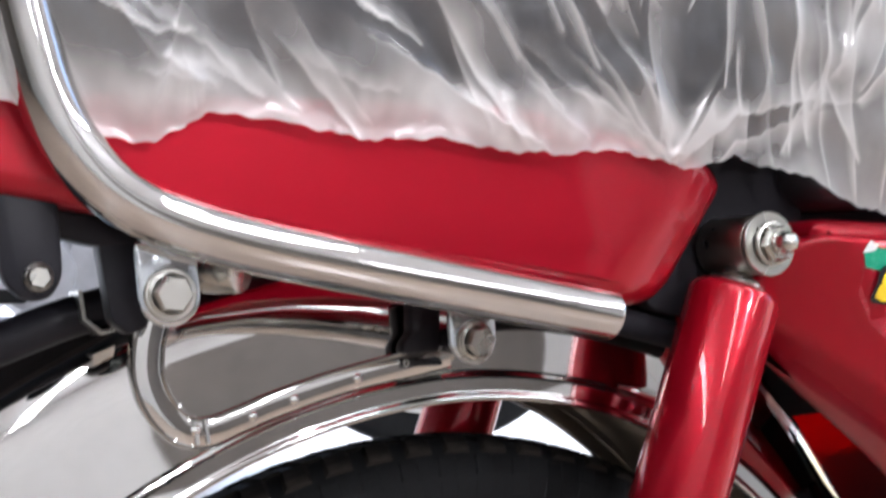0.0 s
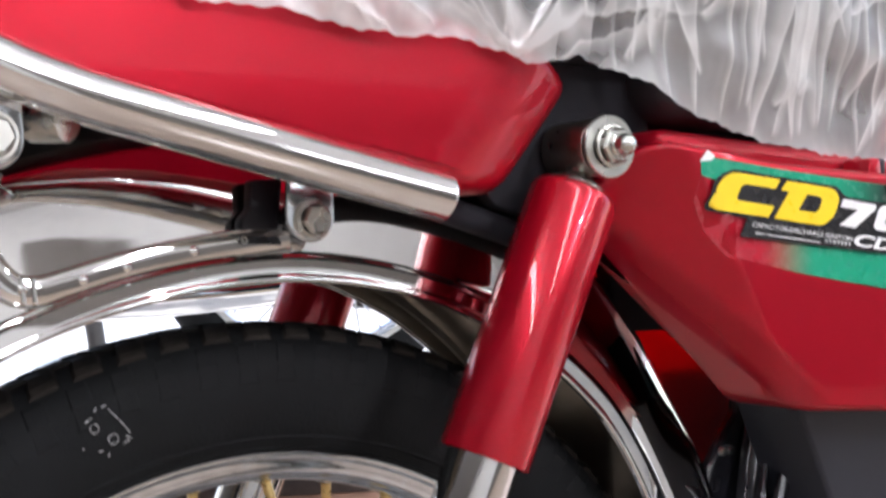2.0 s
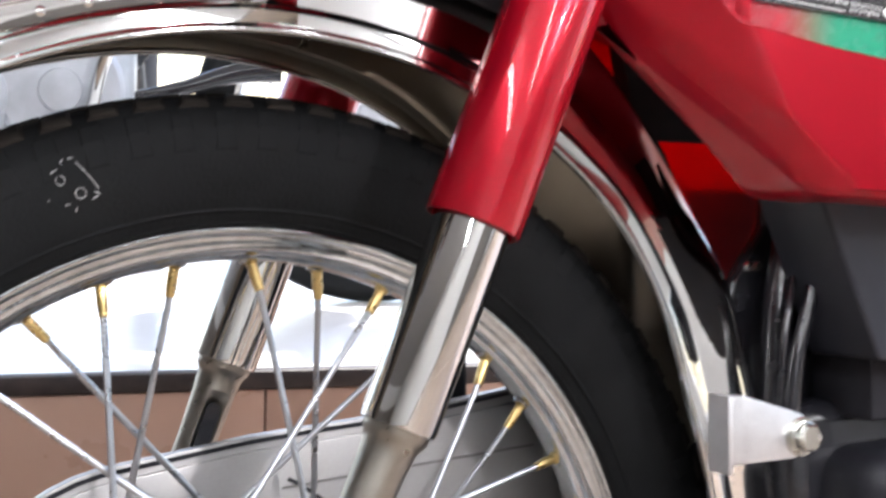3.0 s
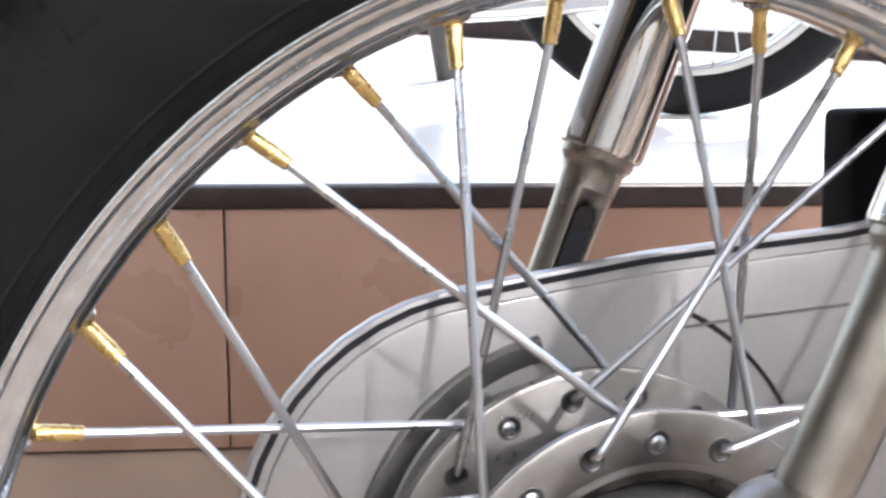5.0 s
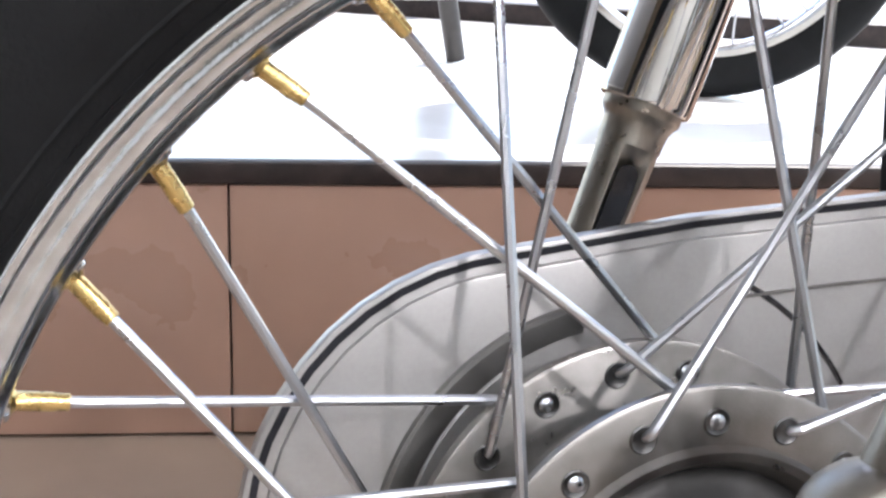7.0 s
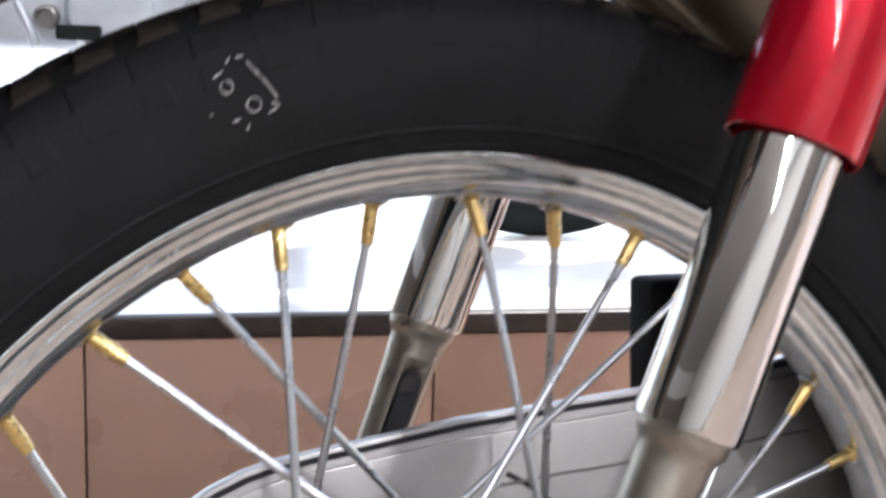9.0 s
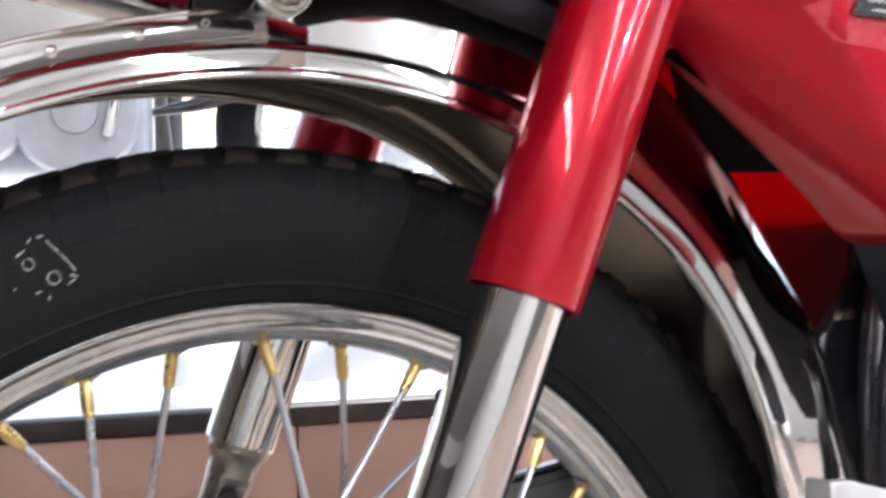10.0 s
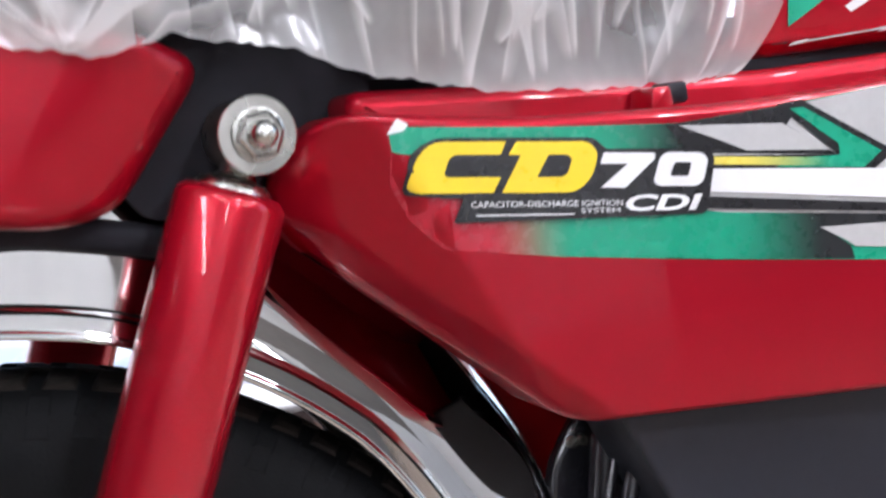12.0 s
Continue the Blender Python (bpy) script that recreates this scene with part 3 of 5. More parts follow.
def fork_end(ob, low, d, y, stop):
    """The cast lower leg of a shock absorber, fluted on its flanks, ending in an eye."""
    L = (stop - low).length
    part("collar", turned(low - d * 0.004, d, [(0, 0.0), (0.0, 0.0146), (0.0075, 0.0148), (0.0090, 0.0142), (0.0105, 0.0131), (0.0125, 0.0123), (0.016, 0.0119), (0.020, 0.0118)], 48), LEG, ob)
    n = 56
    bm = bmesh.new()
    a, b, dd = Vector((-d.z, 0, d.x)), Vector((0, 1, 0)), d
    rings = []
    for i in range(15):
        h = 0.012 + (L - 0.012) * i / 14
        r = 0.0116 - 0.0009 * min(1, i / 6)
        flute = 0.0072 * min(1, max(0, (i - 0.7) / 1.2)) * min(1, max(0, (14 - i) / 2.5))
        ring = []
        for k in range(n):
            t = 2 * math.pi * k / n
            x, yy = math.cos(t), math.sin(t)
            rr = r - flute * max(0.0, 1 - (x / 0.48) ** 2) ** 0.35 if abs(x) < 0.48 and yy * y < 0 else r
            ring.append(bm.verts.new(low + dd * h + a * x * rr + b * yy * rr))
        rings.append(ring)
    for u, v in zip(rings, rings[1:]):
        for k in range(n):
            bm.faces.new((u[k], u[(k + 1) % n], v[(k + 1) % n], v[k]))
    part("lower_leg", bm, LEG, ob, "cast aluminium lower leg with a fluted side", sharp=50)
    if y > 0:
        # black inlay gives the flute its inner shade by colour
        hw = 0.0042
        cap = [(hw * math.cos(radians(t)), 0.027 - hw * math.sin(radians(t))) for t in range(0, 181, 15)] + [(-hw, L - 0.008), (hw, L - 0.008)]
        bm = bmesh.new()
        bm.faces.new([bm.verts.new(low + a * u + dd * h + Vector((0, -0.0086, 0))) for u, h in cap])
        part("slot_shade", bm, BLACK, ob, "flat black inlay as the shade in the lower leg's flute")
    part("lower_eye", turned(stop + Vector((0, -0.013, 0)), (0, 1, 0), [(0, 0.009), (0, 0.0140), (0.0012, 0.0155), (0.004, 0.0172), (0.009, 0.0185), (0.013, 0.0188), (0.017, 0.0185), (0.022, 0.0172), (0.0248, 0.0155), (0.026, 0.0140), (0.026, 0.009)], 40), LEG, ob, sharp=30)


right, low_r, dir_r = shock((0.1308, -0.0985, 0.6245), 22.8, "shock_absorber", "shock absorber with a candy red upper cover")
foot_r = low_r + dir_r * 0.0875 + Vector((-0.005, 0, 0))
fork_end(right, low_r, (foot_r - low_r).normalized(), -0.099, foot_r)
hex_bolt(tuple(foot_r + Vector((0, -0.013, 0))), (0, -1, 0), 0.0095, 0.009, 0.0145, ZINC_YELLOW, right, 10)
left, low_l, dir_l = shock((0.1095, 0.0810, 0.6400), 21.1, "shock_absorber", "shock absorber with a candy red upper cover")
fork_end(left, low_l, dir_l, 0.093, low_l + dir_l * 0.0865)

# upper mount: bush, washers, collar nut and acorn nut
ex, ez = 0.1405, 0.6450
mount = part("upper_mount", turned((ex, -0.076, ez), (0, -1, 0), [(0, 0.008), (0, 0.0128), (0.002, 0.0144), (0.031, 0.0144), (0.0326, 0.0138), (0.0332, 0.0124), (0.0332, 0.006)], 48), LEG, right, "plated bush of the upper mount", sharp=30)
part("sleeve_band", turned((ex, -0.1060, ez), (0, -1, 0), [(0, 0.0134), (0.0004, 0.0140), (0.0022, 0.0140), (0.0026, 0.0134)], 48), ZINC, mount, sharp=30)
part("rubber_bush", turned((ex, -0.1088, ez), (0, -1, 0), [(0, 0.006), (0, 0.0136), (0.0012, 0.0141), (0.0024, 0.0136), (0.0024, 0.006)], 40), BLACK, mount)
part("washer", turned((ex, -0.1112, ez), (0, -1, 0), [(0, 0.004), (0, 0.0146), (0.0006, 0.0153), (0.0018, 0.0153), (0.0025, 0.0148), (0.0025, 0.004)], 56), ZINC, mount, sharp=30)
hex_bolt((ex, -0.1130, ez), (0, -1, 0), 0.0092, 0.0075, 0.0055, ZINC, mount, 20)
part("acorn_nut", turned((ex, -0.1205, ez), (0, -1, 0), [(0, 0.0060), (0.0010, 0.0058), (0.0016, 0.0052), (0.0052, 0.0051), (0.0072, 0.0042), (0.0086, 0.0024), (0.0090, 0)], 28), ZINC, mount, sharp=30)

# chain case
cz = 0.290
arc = [Vector((-0.0335 + 0.0938 * math.cos(radians(a)), cz + 0.0002 + 0.0938 * math.sin(radians(a)))) for a in range(100, 261, 8)]
outline = [(0.30, 0.4192), (0.113, 0.3974), (0.029, 0.3921)] + [tuple(v) for v in arc] + [(0.10, 0.205), (0.30, 0.215)]
case = part("chain_case", plate(outline, 0.050, 0.057, 0.0010, 2), SILVER, bike, "silver painted chain case", sharp=30)


def ribbon(path2, y0, y1, t, bm=None):
    """A strip of thickness t standing along a path in (x, z), from y0 to y1."""
    bm = bm or bmesh.new()
    P = [Vector(p) for p in path2]
    rings = []
    for i, p in enumerate(P):
        d = (P[min(i + 1, len(P) - 1)] - P[max(i - 1, 0)]).normalized()
        nn = Vector((-d.y, d.x)) * t / 2
        a, b = p + nn, p - nn
        rings.append([bm.verts.new((q.x, y, q.y)) for q, y in ((a, y0), (a, y1), (b, y1), (b, y0))])
    for u, v in zip(rings, rings[1:]):
        for k in range(4):
            bm.faces.new((u[k], u[(k + 1) % 4], v[(k + 1) % 4], v[k]))
    bm.faces.new(rings[0]), bm.faces.new(rings[-1])
    return bm


top_edge = [(0.30, 0.4197), (0.2, 0.4083), (0.113, 0.3976), (0.07, 0.3952), (0.029, 0.3924)] + [tuple(v) for v in arc[:-4]]
def inset(pts, k):
    return [(-0.03 + (x + 0.03) * (1 - k / 0.0905) if x < 0.02 else x, cz + (z - cz) * (1 - k / 0.0985)) for x, z in pts]


part("seam", ribbon(inset(top_edge, 0.0030), 0.0491, 0.0515, 0.0022), MATT_BLACK, case)
part("raised_face", plate(inset(outline, 0.0072), 0.0478, 0.0515, 0.0010, 2), SILVER, case, sharp=30)
# black arc and darker rib draw the shade along pressed lines
part("groove_shade", ring_sweep([(0.0990, 0.0476), (0.0996, 0.0472), (0.1004, 0.0472), (0.1010, 0.0476)], 30, 62, 3), BLACK, case)
part("crease", ribbon([(0.044, 0.3638), (0.075, 0.3658), (0.11, 0.3672), (0.20, 0.372)], 0.0466, 0.0485, 0.0010), ALU_DARK, case)
bm = ring_sweep([(0.0770, 0.0452), (0.0785, 0.0440), (0.0850, 0.0438), (0.0862, 0.0450), (0.0864, 0.0500)], 100, 265, 4)
part("opening_rim", bm, ALU_DARK, case, "dull grey rubber lip of the opening")
bm = ring_sweep([(0.0700, 0.0470), (0.0705, 0.0462), (0.0755, 0.0456), (0.0770, 0.0466)], 118, 265, 4)
part("sprocket_ring", bm, SILVER, case)
# matt black ring put in for the shade inside the opening
bm = ring_sweep([(0.0600, 0.0474), (0.0700, 0.0474)], 100, 300, 4)
part("opening_gap_shade", bm, MATT_BLACK, case)

# mudguard
def lip_radius(t):
    pts = [(-20, 0.245), (15, 0.249), (30, 0.2575), (38, 0.2700), (44, 0.2775), (49, 0.2837), (54, 0.2890), (60, 0.2950), (67, 0.3015), (75, 0.3065), (90, 0.309), (115, 0.309), (180, 0.312)]
    for (a, ra), (b, rb) in zip(pts, pts[1:]):
        if t <= b:
            return ra + (rb - ra) * max(0, (t - a)) / (b - a)
    return pts[-1][1]


def deep(t):
    pts = [(-20, 0.86), (29, 0.93), (36, 1.00), (43, 1.03), (52, 1.05), (60, 1.06), (75, 1.08), (90, 1.10), (180, 1.10)]
    for (a, ra), (b, rb) in zip(pts, pts[1:]):
        if t <= b:
            return ra + (rb - ra) * max(0, (t - a)) / (b - a)
    return pts[-1][1]


edge = [(0.0018, -0.0580), (0.0, -0.0600), (0.0006, -0.0622), (0.0020, -0.0626), (0.0034, -0.0618), (0.0042, -0.0612), (0.0048, -0.0611), (0.0104, -0.0608), (0.0110, -0.0598), (0.0117, -0.0591), (0.0126, -0.0589), (0.0136, -0.0582)]
dome = edge + [(0.0150, -0.0577), (0.0200, -0.0571), (0.0260, -0.0557), (0.0330, -0.0525), (0.0415, -0.0476), (0.0500, -0.0424), (0.0575, -0.0374), (0.0640, -0.0322), (0.0680, -0.0260), (0.0712, -0.0150), (0.0725, 0.0)]
flat = edge + [(0.0142, -0.0572), (0.0200, -0.0566), (0.0270, -0.0560), (0.0350, -0.0553), (0.0430, -0.0546), (0.0510, -0.0537), (0.0580, -0.0524), (0.0650, -0.0500), (0.0705, -0.0425), (0.0760, -0.0255), (0.0790, 0.0)]
foot = edge[:7] + [(0.0104, -0.0606), (0.0110, -0.0604), (0.0117, -0.0602), (0.0126, -0.0600), (0.0136, -0.0598), (0.0142, -0.0596), (0.0200, -0.0588), (0.0270, -0.0580), (0.0350, -0.0571), (0.0430, -0.0561), (0.0510, -0.0548), (0.0580, -0.0530), (0.0650, -0.0500), (0.0705, -0.0425), (0.0760, -0.0255), (0.0790, 0.0)]
HALF = len(flat)
dome, flat, foot = (p + [(r, -y) for r, y in p[-2::-1]] for p in (dome, flat, foot))


def guard_body():
    """The mudguard: flat-sided over the wheel, its near skirt hanging a little lower, turning into a dome towards its front foot."""
    bm = bmesh.new()
    rings = []
    for t in [-14 + 1.5 * i for i in range(125)]:
        k = min(1, max(0, (t - 52) / 24, (44 - t) / 14))
        k = k * k * (3 - 2 * k)
        c, s = math.cos(radians(t)), math.sin(radians(t))
        crown = lip_radius(t) + 0.0725 * deep(t)
        top = 0.0725 + 0.0065 * k
        ring = []
        for i, ((ra, ya), (rb, yb)) in enumerate(zip(dome, flat if t > 49 else foot)):
            h = ra + (rb - ra) * k
            base = lip_radius(t) - (0.0065 * min(1, max(0, (t - 52) / 20)) if i < HALF else 0)
            r = base + h if h < 0.0138 else base + 0.0138 + (h - 0.0138) * (crown - base - 0.0138) / (top - 0.0138)
            ring.append(bm.verts.new((r * c, ya + (yb - ya) * k, AXLE + r * s)))
        rings.append(ring)
    for u, v in zip(rings, rings[1:]):
        for k in range(len(flat) - 1):
            bm.faces.new((u[k], u[k + 1], v[k + 1], v[k]))
    return bm


guard = part("mudguard", guard_body(), CHROME, bike, "polished chrome rear mudguard with a rolled edge", sharp=50)
mod = guard.modifiers.new("thickness", "SOLIDIFY")
guard.data.materials.append(GUARD_INSIDE)
mod.thickness, mod.offset, mod.material_offset = 0.0011, -1, 1

# stay strip on the mudguard, with its dimples, and the plates under the grab rail
def band(path2, width, y0, y1, bm=None):
    """A flat strip of the given width along a path in (x, z), lying between y0 and y1, its long edges turned up."""
    P = [Vector((p.x, p.z)) for p in smooth_path([(x, 0, z) for x, z in path2], 6)]
    bm = bm or bmesh.new()
    prof = [(-0.5, y0), (-0.5, y1 + 0.0004), (-0.46, y1 - 0.0006), (-0.41, y1 - 0.0006), (-0.36, y1 + 0.0006), (-0.18, y1 + 0.0001), (0, y1 - 0.0001), (0.18, y1 + 0.0001), (0.36, y1 + 0.0006), (0.41, y1 - 0.0006), (0.46, y1 - 0.0006), (0.5, y1 + 0.0004), (0.5, y0)]
    rings = []
    for i, p in enumerate(P):
        d = (P[min(i + 1, len(P) - 1)] - P[max(i - 1, 0)]).normalized()
        nn = Vector((-d.y, d.x)) * width
        rings.append([bm.verts.new((p.x + nn.x * s, y, p.y + nn.y * s)) for s, y in prof])
    for u, v in zip(rings, rings[1:]):
        for k in range(len(prof)):
            bm.faces.new((u[k], u[(k + 1) % len(prof)], v[(k + 1) % len(prof)], v[k]))
    bm.faces.new(rings[0]), bm.faces.new(rings[-1])
    return bm


stay_path = [(-0.002, 0.6035), (-0.030, 0.5995), (-0.057, 0.5950), (-0.083, 0.5892), (-0.101, 0.5840), (-0.1140, 0.5810), (-0.1245, 0.5830), (-0.1330, 0.5920), (-0.1375, 0.6045), (-0.1370, 0.6170), (-0.1335, 0.6300)]
stay = part("mudguard_stay", band(stay_path, 0.0135, -0.050, -0.0582), CHROME, bike, "chrome mudguard stay with pressed dimples", sharp=35)
for x, z in ((-0.0475, 0.5972), (-0.0770, 0.5908), (-0.0956, 0.5858), (-0.1200, 0.5825)):
    part("dimple", turned((x, -0.0581, z), (0, -1, 0), [(-0.001, 0.0024), (0.0004, 0.0021), (0.0009, 0.0014), (0.0011, 0)], 14), CHROME, stay)
# black plate laid on the strip, for the shade in its cut-out
part("slot_shade", plate(rounded([(-0.0280, 0.6003), (-0.0060, 0.5995), (-0.0080, 0.6036), (-0.0258, 0.6030)], 0.0016), -0.0590, -0.0577, 0.0), BLACK, stay)
part("slot_ring", turned((-0.0245, -0.0589, 0.6018), (0, -1, 0), [(0, 0.0009), (0, 0.0015), (0.0006, 0.0015), (0.0006, 0.0009)], 16), ZINC, stay)
for dx in (0.0, 0.0045):
    part("crease", pipe([Vector((-0.1205 + dx, -0.0580, 0.5865)), Vector((-0.1195 + dx, -0.0583, 0.5770))], 0.0010, 8), CHROME, stay)

# grab rail
rail_path = [(0.0405, 0.6175), (0.033, 0.6193), (0.0164, 0.6228), (-0.0229, 0.6315), (-0.0595, 0.6397), (-0.1045, 0.6500), (-0.1255, 0.6556), (-0.1415, 0.6609), (-0.1555, 0.6672), (-0.1680, 0.6768), (-0.1780, 0.6903), (-0.1840, 0.7035), (-0.1880, 0.7185), (-0.1920, 0.7373), (-0.199, 0.775), (-0.207, 0.81)]
fine = smooth_path([(x, -0.125, z) for x, z in rail_path], 8)
rail = part("grab_rail", pipe(fine, lambda s: 0.0102 * min(1, (0.25 + s * 60) ** 0.4), 28), CHROME, bike, "chrome tube grab rail beside the seat", sharp=60)
part("rail_bracket", plate(rounded([(-0.1570, 0.6560), (-0.1350, 0.6520), (-0.1340, 0.6310), (-0.1450, 0.6240), (-0.1560, 0.6300)], [0.002, 0.002, 0.009, 0.009, 0.009]), -0.1205, -0.1175, 0.0008), CHROME_WORN, rail)
hex_bolt((-0.1455, -0.1205, 0.6372), (0, -1, 0), 0.0072, 0.0075, 0.0094, ZINC, rail, 8)
part("rail_bracket", plate(rounded([(-0.0155, 0.6340), (0.0065, 0.6295), (0.0065, 0.6055), (-0.0035, 0.5985), (-0.0165, 0.6055)], [0.002, 0.002, 0.009, 0.009, 0.009]), -0.0855, -0.0825, 0.0008), CHROME_WORN, rail)
hex_bolt((-0.0045, -0.0855, 0.6100), (0, -1, 0), 0.0070, 0.0075, 0.0090, ZINC, rail, 22)
part("spacer", rod((-0.0045, -0.083, 0.611), (-0.0045, -0.055, 0.611), 0.007), BLACK, rail)
part("frame_lug", plate(rounded([(-0.0240, 0.6280), (-0.0090, 0.6290), (-0.0110, 0.6060), (-0.0290, 0.6060), (-0.0285, 0.6110), (-0.0245, 0.6150)], 0.002), -0.066, -0.058, 0.001), BLACK_SATIN, rail)
part("tube_stay", pipe(smooth_path([(0.028, -0.098, 0.6235), (0.052, -0.076, 0.6210), (0.080, -0.068, 0.6145), (0.130, -0.064, 0.6010)], 6), 0.0068, 18), MATT_BLACK, rail)
part("bracket_lug", rod((-0.128, -0.105, 0.645), (-0.118, -0.118, 0.644), 0.008, 16), ZINC, rail)

# red body under the seat
def body_y(x, z):
    edge = max(0, x - 0.78 * (z - 0.66) - 0.060)
    return -0.1170 + 5.0 * edge * edge + 0.06 * max(0, 0.655 - z)


outline = rounded([(-0.33, 0.725), (-0.33, 0.698), (-0.20, 0.6735), (-0.06, 0.6450), (0.062, 0.6205), (0.088, 0.6225), (0.1290, 0.6740), (0.103, 0.688), (0.0, 0.712)], [0.01, 0.01, 0.05, 0.05, 0.008, 0.016, 0.012, 0.01, 0.02])
part("seat_base_panel", pillow(outline, body_y, 0.009, -0.088, 0.008), RED_TRANSLUCENT, bike, "glossy candy red body panel under the seat")
part("inner_frame", plate(rounded([(-0.33, 0.722), (-0.33, 0.706), (-0.20, 0.6815), (-0.06, 0.6530), (0.060, 0.6295), (0.080, 0.6320), (0.112, 0.668), (0.24, 0.640), (0.30, 0.66), (0.30, 0.70), (0.0, 0.712)], 0.006), -0.052, 0.09, 0.002), MATT_BLACK, bike, "black frame under the seat")

# side cover
def face_y(x):
    d = x - 0.19
    return -0.1255 - 0.235 * d + 0.15 * d * d


RIDGE_P, RIDGE_D = Vector((0.1845, 0.640)), Vector((0.242 - 0.1845, 0.5155 - 0.640)).normalized()

EDGE_P, EDGE_D = Vector((0.1520, 0.602)), Vector((0.2300 - 0.1520, 0.5295 - 0.602)).normalized()


def cover_y(x, z):
    q = Vector((x, z)) - RIDGE_P
    s = q.x * RIDGE_D.y - q.y * RIDGE_D.x          # above 0 behind the ridge
    s = max(0.0, s)
    low = max(0, 0.530 - z)
    q = Vector((x, z)) - EDGE_P
    e = max(0.0, 0.0115 - abs(q.x * EDGE_D.y - q.y * EDGE_D.x)) if z < 0.600 else max(0.0, 0.0115 - abs(q.x * EDGE_D.y - q.y * EDGE_D.x)) * max(0, 1 - (z - 0.600) / 0.012)
    return face_y(x) + min(0.66 * s + 1.5 * s * s + 1.1 * e, 0.06) + 4 * low * low


outline = rounded([(0.1660, 0.6500), (0.1450, 0.6240), (0.1520, 0.6020), (0.2300, 0.5295), (0.2480, 0.5120), (0.46, 0.4990), (0.50, 0.55), (0.50, 0.6420), (0.400, 0.6325), (0.330, 0.6318), (0.232, 0.6385)],
                  [0.014, 0.016, 0.014, 0.012, 0.010, 0.02, 0.02, 0.02, 0.03, 0.03, 0.02])
cover = part("side_cover", pillow(outline, cover_y, 0.0040, -0.083, 0.0028), RED_TRANSLUCENT, bike, "candy red side cover with a printed sticker")

# unseen red plate added behind the cover for the mudguard to mirror
part("reflection_backing", plate(rounded([(0.1720, 0.640), (0.1540, 0.622), (0.1570, 0.606), (0.2330, 0.5350), (0.2520, 0.5190), (0.46, 0.505), (0.49, 0.55), (0.49, 0.62)], 0.010), -0.0870, -0.0835, 0.0), RED_TRANSLUCENT, cover)

# frame body above and behind the side cover
part("frame_body", pillow(rounded([(0.180, 0.657), (0.182, 0.615), (0.30, 0.58), (0.60, 0.58), (0.60, 0.6440), (0.36, 0.6435), (0.30, 0.6475), (0.23, 0.6530)], 0.008), lambda x, z: -0.100 - 0.15 * (x - 0.16), 0.007, 0.05, 0.02), RED, bike, "candy red pressed frame body")
tab = part("cover_tab", plate(rounded([(0.2960, 0.6425), (0.3040, 0.6425), (0.3050, 0.6330), (0.2940, 0.6330)], 0.002), -0.140, -0.122, 0.0012), RED, cover)
# solid black block, in place of the shade in an opening by the tab
part("tab_hole_shade", box(0.3055, -0.1345, 0.6345, 0.3160, -0.120, 0.6435, 0.002), BLACK_SATIN, cover)
part("mount_plate", plate(rounded([(0.078, 0.690), (0.084, 0.640), (0.100, 0.618), (0.150, 0.606), (0.178, 0.622), (0.200, 0.645), (0.200, 0.690)], 0.004), -0.074, -0.064, 0.001), MATT_BLACK, bike, "black frame plate behind the upper mount")

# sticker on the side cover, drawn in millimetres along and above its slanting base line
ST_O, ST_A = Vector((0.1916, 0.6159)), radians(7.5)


def decal(name, pts, material, layer, parent, r=0.0, label=""):
    o = [(p[0] / 1000, p[1] / 1000) for p in pts]
    o = rounded(o, [q / 1000 for q in r] if isinstance(r, (list, tuple)) else r / 1000, 4) if r else [Vector(p) for p in o]
    bm = bmesh.new()
    c, s = math.cos(ST_A), math.sin(ST_A)
    bm.faces.new([bm.verts.new((ST_O.x + p.x * c + p.y * s, 0, ST_O.y - p.x * s + p.y * c)) for p in o])
    bm.normal_update()
    bmesh.ops.triangulate(bm, faces=bm.faces)
    xs = [v.co.x for v in bm.verts]
    slice_grid(bm, min(xs), max(xs), 9, 9, 0.008)
    for v in bm.verts:
        v.co.y = cover_y(v.co.x, v.co.z) - 0.0004 - 0.00022 * layer
    ob = part(name, bm, material, parent, label)
    for pl in ob.data.polygons:
        if pl.normal.y > 0:
            pl.flip()
    return ob


def fade_print(name, c0, c1, a0, a1):
    """Ink that fades along the sticker's base line from a0 to a1 (mm)."""
    m = mat(name, c0, 0.28, 0.0, 0.6, 0.05, 200)
    n, l = m.node_tree.nodes, m.node_tree.links
    tc, sep, mr, mix = n.new("ShaderNodeTexCoord"), n.new("ShaderNodeSeparateXYZ"), n.new("ShaderNodeMapRange"), n.new("ShaderNodeMix")
    mix.data_type = "RGBA"
    mr.interpolation_type = "SMOOTHSTEP"
    x = lambda a: ST_O.x + a / 1000
    mr.inputs["From Min"].default_value, mr.inputs["From Max"].default_value = x(a0), x(a1)
    mix.inputs[6].default_value, mix.inputs[7].default_value = (*c0, 1), (*c1, 1)
    l.new(tc.outputs["Object"], sep.inputs[0]), l.new(sep.outputs["X"], mr.inputs["Value"])
    l.new(mr.outputs[0], mix.inputs[0]), l.new(mix.outputs[2], n["Principled BSDF"].inputs["Base Color"])
    return m


G, K, RD = (0.004, 0.30, 0.17), (0.012, 0.014, 0.016), (0.40, 0.008, 0.024)
TOP_INK = fade_print("green_to_black_ink", G, K, 70, 112)
LOW_INK = fade_print("red_to_green_ink", RD, G, 28, 62)
DARK_INK = fade_print("green_to_dark_ink", G, K, 118, 165)
GOLD_INK = fade_print("yellow_to_green_ink", (0.75, 0.62, 0.10), G, 128, 172)

